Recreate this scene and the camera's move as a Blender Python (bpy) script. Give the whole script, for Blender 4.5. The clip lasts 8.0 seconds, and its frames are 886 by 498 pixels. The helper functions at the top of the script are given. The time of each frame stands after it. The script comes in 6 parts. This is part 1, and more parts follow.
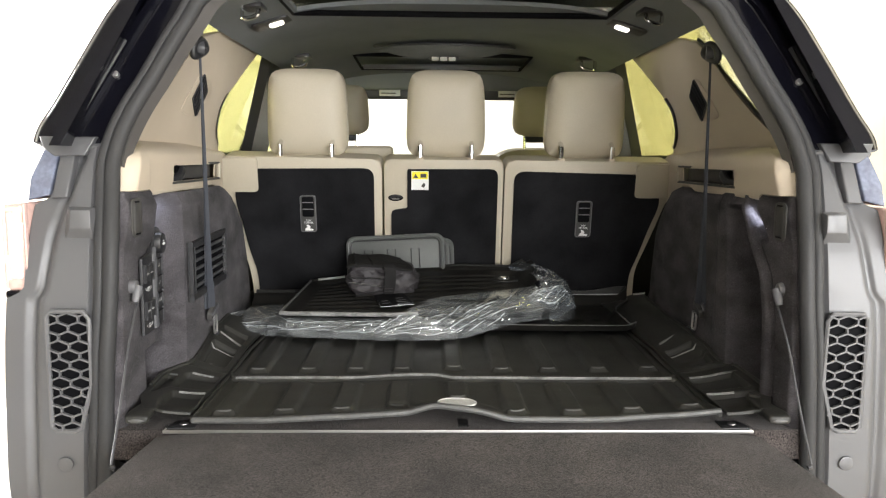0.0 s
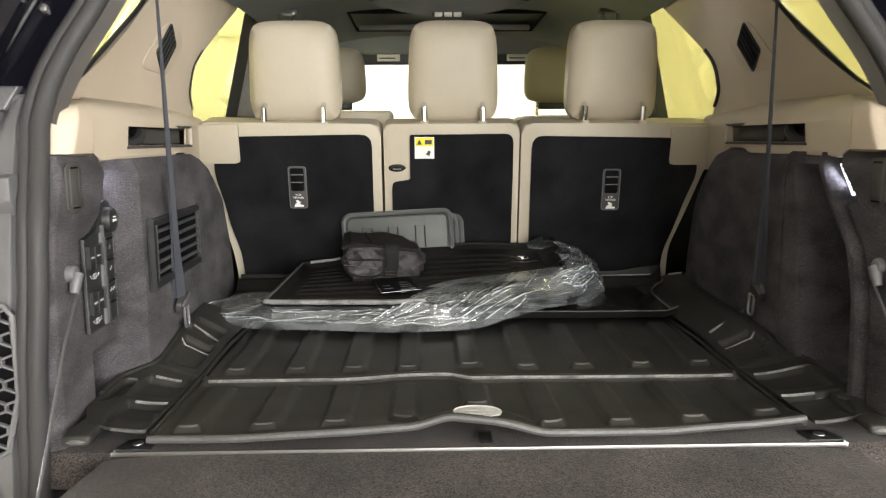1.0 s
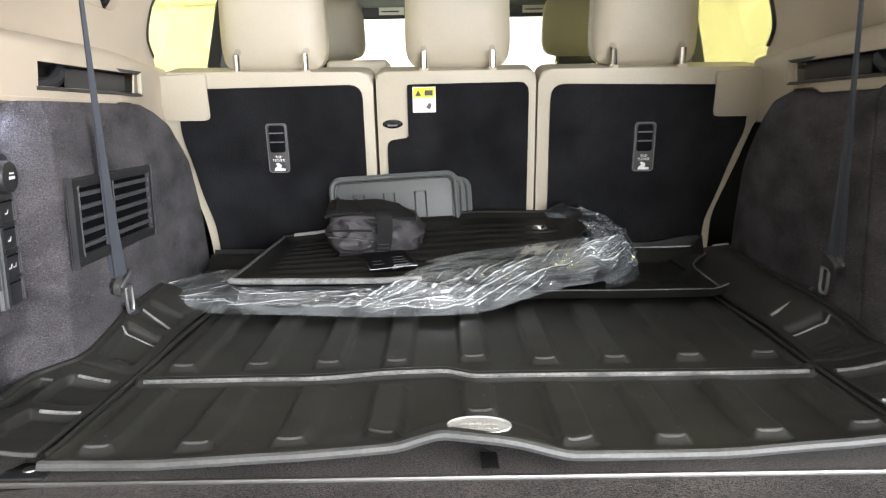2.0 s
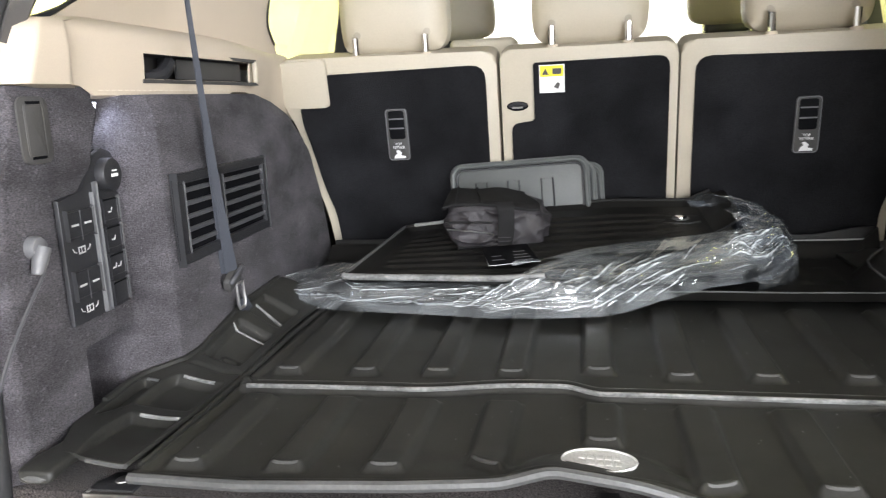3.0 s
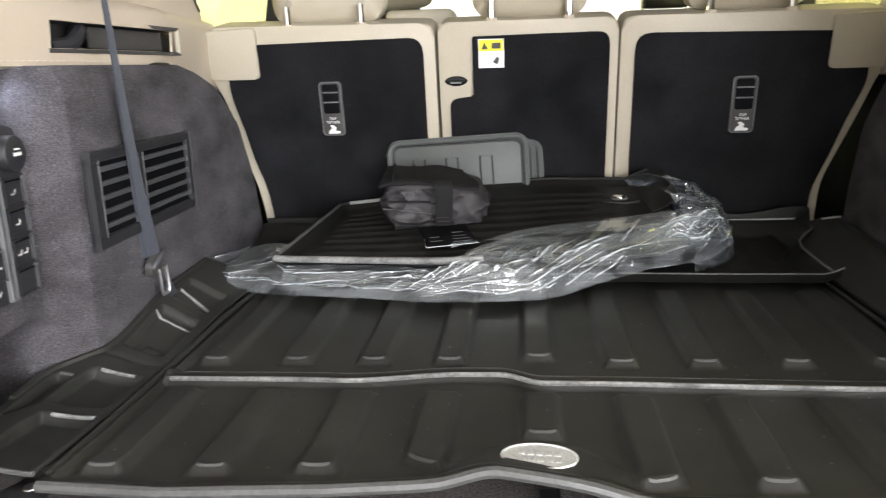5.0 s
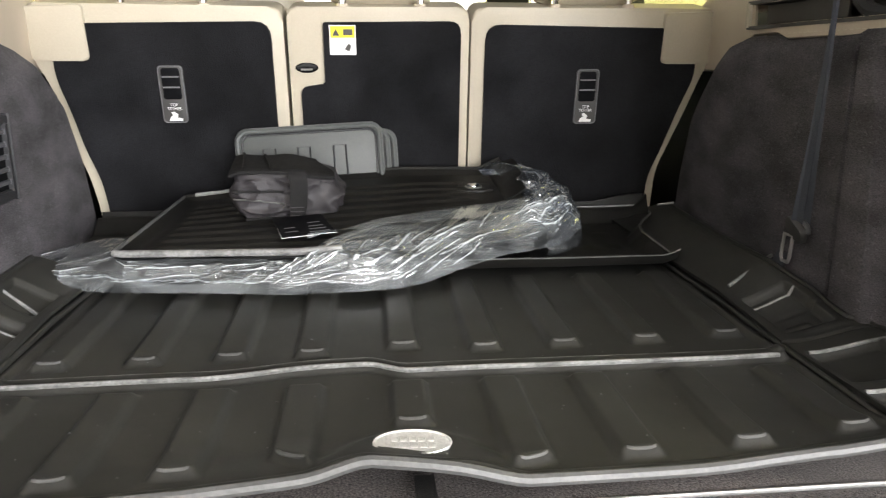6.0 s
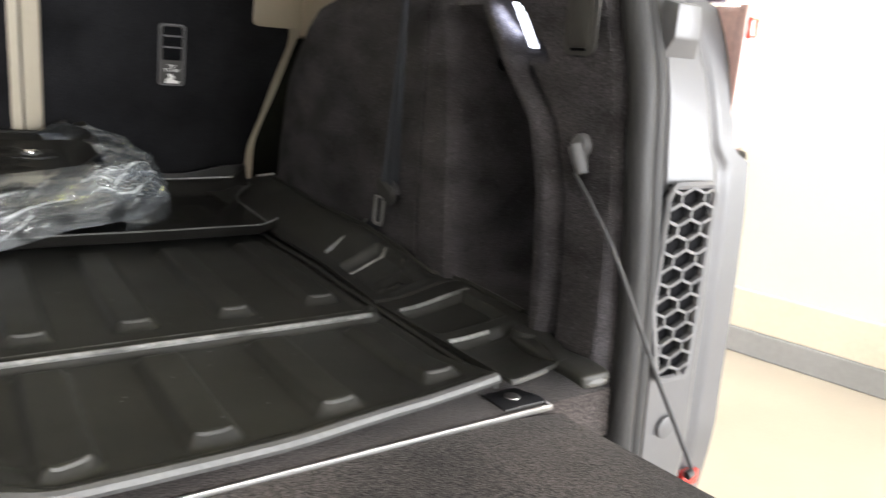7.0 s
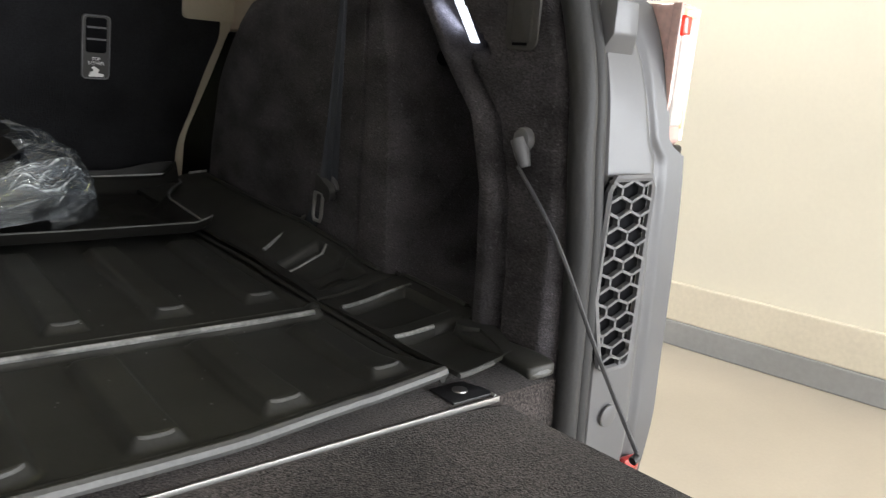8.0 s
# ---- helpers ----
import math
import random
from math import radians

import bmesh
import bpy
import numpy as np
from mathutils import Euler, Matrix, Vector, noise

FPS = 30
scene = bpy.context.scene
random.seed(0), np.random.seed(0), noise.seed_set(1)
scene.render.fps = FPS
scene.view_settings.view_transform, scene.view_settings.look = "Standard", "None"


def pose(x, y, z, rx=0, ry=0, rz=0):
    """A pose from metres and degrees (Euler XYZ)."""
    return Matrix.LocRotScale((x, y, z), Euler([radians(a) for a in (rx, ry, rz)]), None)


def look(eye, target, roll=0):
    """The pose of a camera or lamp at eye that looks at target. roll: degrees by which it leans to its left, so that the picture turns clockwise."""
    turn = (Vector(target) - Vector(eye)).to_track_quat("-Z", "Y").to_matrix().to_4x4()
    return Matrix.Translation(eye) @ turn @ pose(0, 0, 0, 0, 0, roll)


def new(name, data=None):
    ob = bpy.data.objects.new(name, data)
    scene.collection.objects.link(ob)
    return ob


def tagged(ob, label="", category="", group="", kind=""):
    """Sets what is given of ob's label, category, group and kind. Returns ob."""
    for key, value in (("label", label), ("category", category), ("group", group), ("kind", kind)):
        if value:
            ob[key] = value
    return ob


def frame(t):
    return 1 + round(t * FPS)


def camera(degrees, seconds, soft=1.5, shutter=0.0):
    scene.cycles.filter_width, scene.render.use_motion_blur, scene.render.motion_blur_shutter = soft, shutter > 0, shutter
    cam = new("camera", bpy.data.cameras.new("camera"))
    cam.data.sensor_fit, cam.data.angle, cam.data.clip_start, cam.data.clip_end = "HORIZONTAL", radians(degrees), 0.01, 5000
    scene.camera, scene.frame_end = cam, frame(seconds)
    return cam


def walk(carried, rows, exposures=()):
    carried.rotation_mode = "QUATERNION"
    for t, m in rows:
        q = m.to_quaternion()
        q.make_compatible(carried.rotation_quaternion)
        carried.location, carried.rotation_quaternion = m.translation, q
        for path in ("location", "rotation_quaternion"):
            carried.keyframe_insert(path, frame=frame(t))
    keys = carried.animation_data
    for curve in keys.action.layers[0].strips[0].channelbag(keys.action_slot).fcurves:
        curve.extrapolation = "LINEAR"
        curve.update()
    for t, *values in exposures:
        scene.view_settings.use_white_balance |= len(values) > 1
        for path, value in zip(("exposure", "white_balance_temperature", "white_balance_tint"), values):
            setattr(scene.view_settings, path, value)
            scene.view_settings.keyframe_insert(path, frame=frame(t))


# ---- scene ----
cam = camera(61.3, 8.0, soft=1.2, shutter=0.35)
PATH = [
    (0, (-0.07, -1.367, 0.515), (-0.022, 0.618, 0.271), 0.5),
    (0.5, (-0.063, -1.269, 0.493), (-0.021, 0.712, 0.223), 0.2),
    (1, (-0.084, -1.08, 0.466), (-0.04, 0.898, 0.173), -0.3),
    (1.2, (-0.083, -1.016, 0.45), (-0.038, 0.96, 0.146), -0.5),
    (2.3, (-0.033, -0.732, 0.396), (-0.124, 1.232, 0.025), -1.8),
    (2.5, (-0.034, -0.711, 0.399), (-0.236, 1.242, 0.017), -2.2),
    (3, (-0.016, -0.665, 0.406), (-0.393, 1.26, 0.014), -2.7),
    (3.5, (-0.007, -0.646, 0.411), (-0.536, 1.24, 0.007), -2.9),
    (4, (-0.009, -0.645, 0.414), (-0.568, 1.227, -0.012), -2.7),
    (4.5, (-0.019, -0.631, 0.419), (-0.405, 1.277, -0.037), -2.1),
    (4.7, (-0.016, -0.628, 0.418), (-0.34, 1.29, -0.047), -2.0),
    (5.8, (-0.039, -0.602, 0.404), (0.091, 1.333, -0.084), -0.4),
    (6, (-0.04, -0.604, 0.399), (0.151, 1.326, -0.092), -0.2),
    (6.2, (-0.042, -0.601, 0.401), (0.268, 1.311, -0.099), 0.2),
    (6.3, (-0.045, -0.581, 0.392), (0.436, 1.297, -0.101), 1.3),
    (6.5, (-0.013, -0.564, 0.386), (0.648, 1.256, -0.119), 1.8),
    (7, (0.049, -0.527, 0.337), (1.147, 1.075, -0.141), 4.1),
    (7.5, (0.061, -0.504, 0.316), (1.353, 0.943, -0.171), 5.2),
    (8, (0.039, -0.517, 0.331), (1.283, 0.977, -0.138), 4.6),
]
EXPOSURES = [(0.0, -0.12, 6550, 10), (1.2, 0.08, 6750, 10), (2.3, 0.45, 6100, 12), (3.5, 0.25, 6200, 12), (4.7, 0.19, 6300, 12), (5.8, 0.54, 6400, 12), (6.5, 0.41, 6450, 12), (7.1, 0.24, 6300, 11), (7.5, -0.01, 5900, 10), (8.0, -0.45, 6250, 10)]
walk(cam, [(t, look(eye, target, roll)) for t, eye, target, roll in PATH], EXPOSURES)

# ---- light ----
world = bpy.data.worlds.new("sky")
scene.world = world
world.use_nodes = True
sky = world.node_tree.nodes.new("ShaderNodeTexSky")
sky.sky_type, sky.sun_disc, sky.sun_elevation, sky.sun_rotation = "NISHITA", False, radians(42), radians(200)
world.node_tree.links.new(sky.outputs[0], world.node_tree.nodes["Background"].inputs[0])
world.node_tree.nodes["Background"].inputs[1].default_value = 0.12
GROUND = -0.78


def area_light(name, m, w, h, watts, colour):
    data = bpy.data.lights.new(name, "AREA")
    data.shape, data.size, data.size_y, data.energy, data.color = "RECTANGLE", w, h, watts, colour
    ob = new(name, data)
    ob.matrix_world = m
    return ob


# daylight lamps in added, unseen door openings: two behind the car, one beside
area_light("added_daylight", look((3.72, -3.42, 0.95), (-0.15, 0.6, 0.3)), 2.3, 2.5, 265, (0.975, 0.98, 0.98))
area_light("added_daylight", look((1.6, -5.9, 0.8), (0.0, 0.6, 0.3)), 2.0, 2.4, 370, (0.975, 0.98, 0.98))
area_light("added_daylight", look((-5.8, 1.5, 0.27), (0.6, 0.9, 0.65)), 2.2, 2.0, 480, (0.975, 0.98, 0.98))
# the two lit lamps in the car's roof
for s in (-1, 1):
    area_light("roof_lamp", pose(s * 0.508, 0.885, 0.884, 0, 0, 0), 0.04, 0.03, 0.20, (0.95, 0.95, 0.95))
# small boot lamps under the shelves
area_light("boot_lamp", look((-0.634, 0.240, 0.402), (-0.630, 0.32, 0.330)), 0.02, 0.05, 0.05, (0.78, 0.84, 1.0))
area_light("boot_lamp", look((0.644, 0.228, 0.398), (0.622, 0.262, 0.365)), 0.015, 0.045, 0.035, (0.78, 0.84, 1.0))
# unseen ceiling tubes, added to light the garage walls and fill the boot
ADDED_LAMPS = ((-4.9, 4.7, 320), (1.9, 1.5, 64), (-1.0, 5.0, 120), (-3.8, 5.0, 70), (-0.4, -4.6, 40))
for lx, ly, watts in ADDED_LAMPS:
    area_light("added_ceiling_lamp", pose(lx, ly, 2.50, 0, 0, 0), 0.55, 1.9, watts, (1.0, 0.97, 0.92))


# ---- materials ----
def material(name, base, rough=0.5, metal=0.0, grain=0.0, grain_size=200.0, blotch=0.0, blotch_size=6.0, bump=0.0, bump_size=300.0,
             spec=0.5, sheen=0.0, coat=0.0, emit=None, emit_power=0.0, stretch=(1, 1, 1), lint=0.0):
    """A node material with variation at two scales, a fine relief and, where asked, sparse pale lint."""
    m = bpy.data.materials.new(name)
    m.use_nodes = True
    nt = m.node_tree
    n, l = nt.nodes, nt.links
    b = n["Principled BSDF"]
    b.inputs["Base Color"].default_value = (*base, 1)
    b.inputs["Roughness"].default_value, b.inputs["Metallic"].default_value = rough, metal
    b.inputs["Specular IOR Level"].default_value = spec
    b.inputs["Sheen Weight"].default_value = sheen
    b.inputs["Coat Weight"].default_value = coat
    if emit:
        b.inputs["Emission Color"].default_value = (*emit, 1)
        b.inputs["Emission Strength"].default_value = emit_power
    co = n.new("ShaderNodeTexCoord")
    mp = n.new("ShaderNodeMapping")
    mp.inputs["Scale"].default_value = stretch
    l.new(co.outputs["Object"], mp.inputs[0])

    def noise_node(scale, detail):
        t = n.new("ShaderNodeTexNoise")
        t.inputs["Scale"].default_value, t.inputs["Detail"].default_value = scale, detail
        l.new(mp.outputs[0], t.inputs["Vector"])
        return t

    source = None
    if grain or blotch:
        total = None
        for amount, size, detail in ((grain, grain_size, 3), (blotch, blotch_size, 5)):
            if not amount:
                continue
            r = n.new("ShaderNodeMapRange")
            r.inputs["From Min"].default_value, r.inputs["From Max"].default_value = 0.3, 0.7
            r.inputs["To Min"].default_value, r.inputs["To Max"].default_value = 1 - amount, 1 + amount
            l.new(noise_node(size, detail).outputs["Fac"], r.inputs["Value"])
            if total is None:
                total = r.outputs[0]
            else:
                k = n.new("ShaderNodeMath")
                k.operation = "MULTIPLY"
                l.new(total, k.inputs[0]), l.new(r.outputs[0], k.inputs[1])
                total = k.outputs[0]
        if lint:
            r, k = n.new("ShaderNodeMapRange"), n.new("ShaderNodeMath")
            r.inputs["From Min"].default_value, r.inputs["From Max"].default_value, r.inputs["To Max"].default_value = 0.645, 0.70, lint
            k.operation = "ADD"
            l.new(noise_node(230, 2).outputs["Fac"], r.inputs["Value"])
            l.new(total, k.inputs[0]), l.new(r.outputs[0], k.inputs[1])
            total = k.outputs[0]
        v = n.new("ShaderNodeVectorMath")
        v.operation = "SCALE"
        v.inputs[0].default_value = base
        l.new(total, v.inputs["Scale"])
        l.new(v.outputs[0], b.inputs["Base Color"])
        rr = n.new("ShaderNodeMapRange")
        rr.inputs["To Min"].default_value, rr.inputs["To Max"].default_value = max(0.02, rough - 0.08), min(1, rough + 0.08)
        l.new(noise_node(blotch_size * 3, 4).outputs["Fac"], rr.inputs["Value"])
        l.new(rr.outputs[0], b.inputs["Roughness"])
    if bump:
        bp = n.new("ShaderNodeBump")
        bp.inputs["Strength"].default_value, bp.inputs["Distance"].default_value = bump, 0.002
        l.new(noise_node(bump_size, 4).outputs["Fac"], bp.inputs["Height"])
        l.new(bp.outputs[0], b.inputs["Normal"])
    return m


def glass_material(name, tint, gloss_rough=0.02):
    """A thin pane: tinted see-through, with a mirror gloss that grows at grazing angles."""
    m = bpy.data.materials.new(name)
    m.use_nodes = True
    n, l = m.node_tree.nodes, m.node_tree.links
    n.remove(n["Principled BSDF"])
    tr, gl, mx, fr, pw, md = (n.new("ShaderNode" + k) for k in ("BsdfTransparent", "BsdfGlossy", "MixShader", "LayerWeight", "Math", "Math"))
    tr.inputs[0].default_value = (*tint, 1)
    gl.inputs["Roughness"].default_value = gloss_rough
    fr.inputs[0].default_value = 0.5
    pw.operation, md.operation = "POWER", "MULTIPLY_ADD"
    pw.inputs[1].default_value, md.inputs[1].default_value, md.inputs[2].default_value = 4.0, 0.7, 0.035
    l.new(fr.outputs["Facing"], pw.inputs[0]), l.new(pw.outputs[0], md.inputs[0])
    l.new(md.outputs[0], mx.inputs[0]), l.new(tr.outputs[0], mx.inputs[1]), l.new(gl.outputs[0], mx.inputs[2])
    l.new(mx.outputs[0], n["Material Output"].inputs[0])
    return m


def film_material(name, least, most, tint=(0.86, 0.89, 0.90), white=0.75):
    """Crumpled clear polythene: see-through, a little milky, glossy, with whitening and glints painted along its sharp
    folds.
    """
    m = bpy.data.materials.new(name)
    m.use_nodes = True
    n, l = m.node_tree.nodes, m.node_tree.links
    n.remove(n["Principled BSDF"])
    tr, gl, df, m1, m2, bp, fr, md, geo, fold, mx = (n.new("ShaderNode" + k) for k in ("BsdfTransparent", "BsdfGlossy", "BsdfDiffuse", "MixShader", "MixShader", "Bump", "LayerWeight", "Math", "NewGeometry", "MapRange", "Math"))
    co, mp, nz, haze, hr = (n.new("ShaderNode" + k) for k in ("TexCoord", "Mapping", "TexNoise", "TexNoise", "MapRange"))
    mp.inputs["Scale"].default_value, mp.inputs["Rotation"].default_value = (0.4, 1.6, 1.7), (0.2, 0.1, 0.5)
    nz.inputs["Scale"].default_value, nz.inputs["Detail"].default_value, nz.inputs["Distortion"].default_value = 60, 3, 0.8
    haze.inputs["Scale"].default_value, haze.inputs["Detail"].default_value, haze.inputs["Distortion"].default_value = 17, 5, 1.0
    hr.inputs["From Min"].default_value, hr.inputs["From Max"].default_value, hr.inputs["To Min"].default_value, hr.inputs["To Max"].default_value = 0.36, 0.68, least, most
    l.new(co.outputs["Object"], mp.inputs[0]), l.new(mp.outputs[0], nz.inputs["Vector"]), l.new(mp.outputs[0], haze.inputs["Vector"])
    tr.inputs[0].default_value = (*tint, 1)
    gl.inputs["Roughness"].default_value = 0.14
    df.inputs[0].default_value = (0.74, 0.78, 0.80, 1)
    # paints fold whitening and bright glints onto the convex ridges
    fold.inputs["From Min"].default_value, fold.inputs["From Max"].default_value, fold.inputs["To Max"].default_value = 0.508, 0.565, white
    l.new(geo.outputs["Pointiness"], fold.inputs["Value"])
    l.new(haze.outputs["Fac"], hr.inputs["Value"])
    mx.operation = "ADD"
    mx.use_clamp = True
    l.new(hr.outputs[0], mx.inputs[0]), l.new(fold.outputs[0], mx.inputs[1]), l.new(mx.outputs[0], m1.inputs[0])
    bp.inputs["Strength"].default_value, bp.inputs["Distance"].default_value = 0.15, 0.003
    l.new(nz.outputs["Fac"], bp.inputs["Height"])
    l.new(bp.outputs[0], gl.inputs["Normal"]), l.new(bp.outputs[0], df.inputs["Normal"])
    fr.inputs[0].default_value = 0.45
    md.operation = "MULTIPLY_ADD"
    md.inputs[1].default_value, md.inputs[2].default_value = 0.30, 0.10
    l.new(fr.outputs["Facing"], md.inputs[0]), l.new(md.outputs[0], m2.inputs[0])
    l.new(tr.outputs[0], m1.inputs[1]), l.new(df.outputs[0], m1.inputs[2])
    l.new(m1.outputs[0], m2.inputs[1]), l.new(gl.outputs[0], m2.inputs[2])
    l.new(m2.outputs[0], n["Material Output"].inputs[0])
    return m



M_CARPET = material("trim_carpet", (0.069, 0.0645, 0.070), 0.95, grain=0.42, grain_size=600, blotch=0.5, blotch_size=16, bump=1.0, bump_size=640, spec=0.1, sheen=0.04, stretch=(1, 0.45, 1), lint=0.6)
M_FLOORCARPET = material("flap_carpet", (0.046, 0.039, 0.037), 0.96, grain=0.95, grain_size=380, blotch=0.5, blotch_size=6, bump=0.9, bump_size=460, spec=0.12, sheen=0.12)
M_SEATBACK = material("seat_back_felt", (0.0105, 0.0105, 0.0118), 0.95, grain=0.4, grain_size=500, blotch=0.45, blotch_size=9, bump=0.8, bump_size=420, spec=0.12, sheen=0.04)
M_BEIGE = material("beige_leather", (0.44, 0.393, 0.305), 0.5, grain=0.03, grain_size=300, blotch=0.04, blotch_size=8, bump=0.18, bump_size=420)
M_BEIGEPLASTIC = material("beige_plastic", (0.52, 0.445, 0.35), 0.55, grain=0.03, grain_size=500, blotch=0.04, blotch_size=5, bump=0.12, bump_size=800)
M_STITCH = material("pale_stitching", (0.60, 0.54, 0.44), 0.7, grain=0.1, grain_size=600)
M_RUBBER = material("black_rubber", (0.024, 0.0238, 0.0212), 0.47, grain=0.15, grain_size=300, blotch=0.25, blotch_size=5, bump=0.12, bump_size=900, spec=0.42)
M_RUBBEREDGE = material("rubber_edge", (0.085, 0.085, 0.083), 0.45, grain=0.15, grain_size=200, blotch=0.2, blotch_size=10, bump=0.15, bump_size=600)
# paler tone that paints highlights on raised rubber ribs and pocket edges
M_PALEEDGE = material("pale_rubber_edge", (0.19, 0.19, 0.185), 0.45, grain=0.25, grain_size=200, blotch=0.45, blotch_size=25, bump=0.15, bump_size=600)
M_GREYMAT = material("grey_rubber", (0.080, 0.085, 0.0825), 0.5, grain=0.08, grain_size=400, blotch=0.1, blotch_size=9, bump=0.2, bump_size=700)
M_BLACKPLASTIC = material("black_plastic", (0.022, 0.022, 0.024), 0.42, grain=0.06, grain_size=600, blotch=0.1, bump=0.15, bump_size=900)
M_GREYPLASTIC = material("dark_grey_plastic", (0.07, 0.07, 0.075), 0.45, grain=0.06, grain_size=600, blotch=0.1, bump=0.12, bump_size=900)
M_POCKET = material("pocket_plastic", (0.05, 0.048, 0.046), 0.6, grain=0.08, grain_size=500, blotch=0.1, bump=0.1)
M_SILVER = material("silver_grey_paint", (0.128, 0.129, 0.135), 0.45, metal=0.3, grain=0.04, grain_size=900, blotch=0.06, blotch_size=3, coat=0.15)
M_GLOSSBLACK = material("gloss_black_paint", (0.004, 0.004, 0.007), 0.14, blotch=0.1, blotch_size=8, spec=0.28)
M_SEAL = material("rubber_seal", (0.042, 0.042, 0.043), 0.5, spec=0.25, grain=0.06, grain_size=300, blotch=0.1, bump=0.1)
M_DARKTRIM = material("dark_pillar_trim", (0.07, 0.065, 0.062), 0.6, grain=0.06, grain_size=500, blotch=0.08, bump=0.12, bump_size=800)
M_HEADLINER = material("headliner_cloth", (0.215, 0.23, 0.242), 0.95, grain=0.1, grain_size=600, blotch=0.06, bump=0.25, bump_size=800, spec=0.1)
# near-black: black plastic parts, plus shade painted into openings and the seat gap
M_VOID = material("black_plastic_and_shade", (0.004, 0.004, 0.005), 0.7, grain=0.1, grain_size=300, spec=0.08)
M_LATTICE = material("grey_lattice_plastic", (0.13, 0.13, 0.135), 0.45, grain=0.06, grain_size=600, blotch=0.1)
M_PRINT = material("soft_white_print", (0.5, 0.5, 0.5), 0.6, grain=0.05)
M_CHROME = material("chrome", (0.75, 0.75, 0.76), 0.12, metal=1.0, blotch=0.05)
M_STEEL = material("brushed_steel", (0.52, 0.51, 0.5), 0.42, metal=1.0, grain=0.1, grain_size=200, stretch=(1, 20, 20))
M_ALLOY = material("cast_badge_metal", (0.78, 0.78, 0.77), 0.35, metal=0.5, grain=0.1, grain_size=300, bump=0.2)
M_WEB = material("grey_belt_webbing", (0.036, 0.040, 0.051), 0.7, grain=0.18, grain_size=700, blotch=0.08, bump=0.5, bump_size=900, stretch=(1, 3, 0.25))
M_POUCH = material("black_nylon", (0.030, 0.027, 0.029), 0.52, grain=0.2, grain_size=900, blotch=0.2, blotch_size=12, bump=0.4, bump_size=900, spec=0.4)
M_WHITE = material("white_print", (0.78, 0.78, 0.77), 0.6, grain=0.03)
M_YELLOW = material("yellow_print", (0.82, 0.72, 0.03), 0.6, grain=0.03)
M_INK = material("dark_print", (0.06, 0.055, 0.05), 0.6, grain=0.03)
M_REDLENS = material("red_lamp_lens", (0.42, 0.02, 0.016), 0.08, coat=1.0, grain=0.1, grain_size=200)
M_REDGLOW = material("lit_red_lens", (0.5, 0.02, 0.01), 0.15, coat=1.0, emit=(1.0, 0.03, 0.01), emit_power=1.3)
M_WARMGLOW = material("lit_warm_lens", (0.8, 0.6, 0.4), 0.15, coat=1.0, emit=(1.0, 0.62, 0.32), emit_power=0.9)
M_PINKLENS = material("pale_red_lens", (0.72, 0.48, 0.43), 0.1, coat=1.0, grain=0.1, grain_size=120)
M_CLEARLENS = material("clear_lamp_lens", (0.75, 0.72, 0.70), 0.1, grain=0.1, grain_size=120, coat=1.0)
# base colour holds the blue of the sky's reflection
M_CORNERLENS = material("sky_tinted_lens", (0.16, 0.18, 0.25), 0.06, coat=1.0, grain=0.1, grain_size=120, blotch=0.2, blotch_size=30)
M_BOOTLAMP = material("lit_boot_lamp", (0.9, 0.9, 0.95), 0.4, emit=(0.85, 0.88, 1.0), emit_power=3.0)
M_LAMP = material("lit_lamp_diffuser", (0.9, 0.9, 0.85), 0.4, emit=(1.0, 0.93, 0.8), emit_power=6.0)
M_TUBE = material("ceiling_diffuser", (0.9, 0.9, 0.9), 0.5, emit=(1.0, 0.97, 0.9), emit_power=3.0)
M_WALLCREAM = material("cream_wall_paint", (0.78, 0.735, 0.62), 0.75, grain=0.012, grain_size=60, blotch=0.04, blotch_size=1.2, bump=0.02, bump_size=90)
M_WALLWHITE = material("white_wall_paint", (0.84, 0.83, 0.80), 0.75, grain=0.012, grain_size=60, blotch=0.03, blotch_size=1.2, bump=0.02, bump_size=90)
M_WALLDARK = material("dark_grey_wall_paint", (0.12, 0.12, 0.12), 0.8, grain=0.03, grain_size=60, blotch=0.05, blotch_size=1.2, bump=0.1, bump_size=90)
M_CEILING = material("dull_ceiling_paint", (0.42, 0.41, 0.39), 0.8, grain=0.03, grain_size=60, blotch=0.04, blotch_size=1.2)
M_BAND = material("grey_wall_band", (0.30, 0.30, 0.30), 0.6, grain=0.05, grain_size=40, blotch=0.08, blotch_size=2)
M_LEDGE = material("pale_wall_ledge", (0.70, 0.64, 0.52), 0.6, grain=0.04, grain_size=60, blotch=0.06, blotch_size=2)
M_FLOOR = material("sealed_concrete_floor", (0.45, 0.40, 0.325), 0.4, grain=0.02, grain_size=90, blotch=0.09, blotch_size=1.5, bump=0.02, bump_size=60)
M_PAINTLINE = material("white_floor_paint", (0.8, 0.8, 0.78), 0.5, grain=0.05, grain_size=50, blotch=0.06)
M_TINT = glass_material("privacy_glass", (0.70, 0.70, 0.46))
M_CLEARGLASS = glass_material("windscreen_glass", (0.93, 0.95, 0.93))
M_ROOFGLASS = glass_material("dark_roof_glass", (0.02, 0.02, 0.02))
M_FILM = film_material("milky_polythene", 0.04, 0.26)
# the bluish tint paints the blue sparkles of the bunched end
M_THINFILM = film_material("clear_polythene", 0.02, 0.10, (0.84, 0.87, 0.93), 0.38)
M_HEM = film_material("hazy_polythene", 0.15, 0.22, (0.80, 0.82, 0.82))
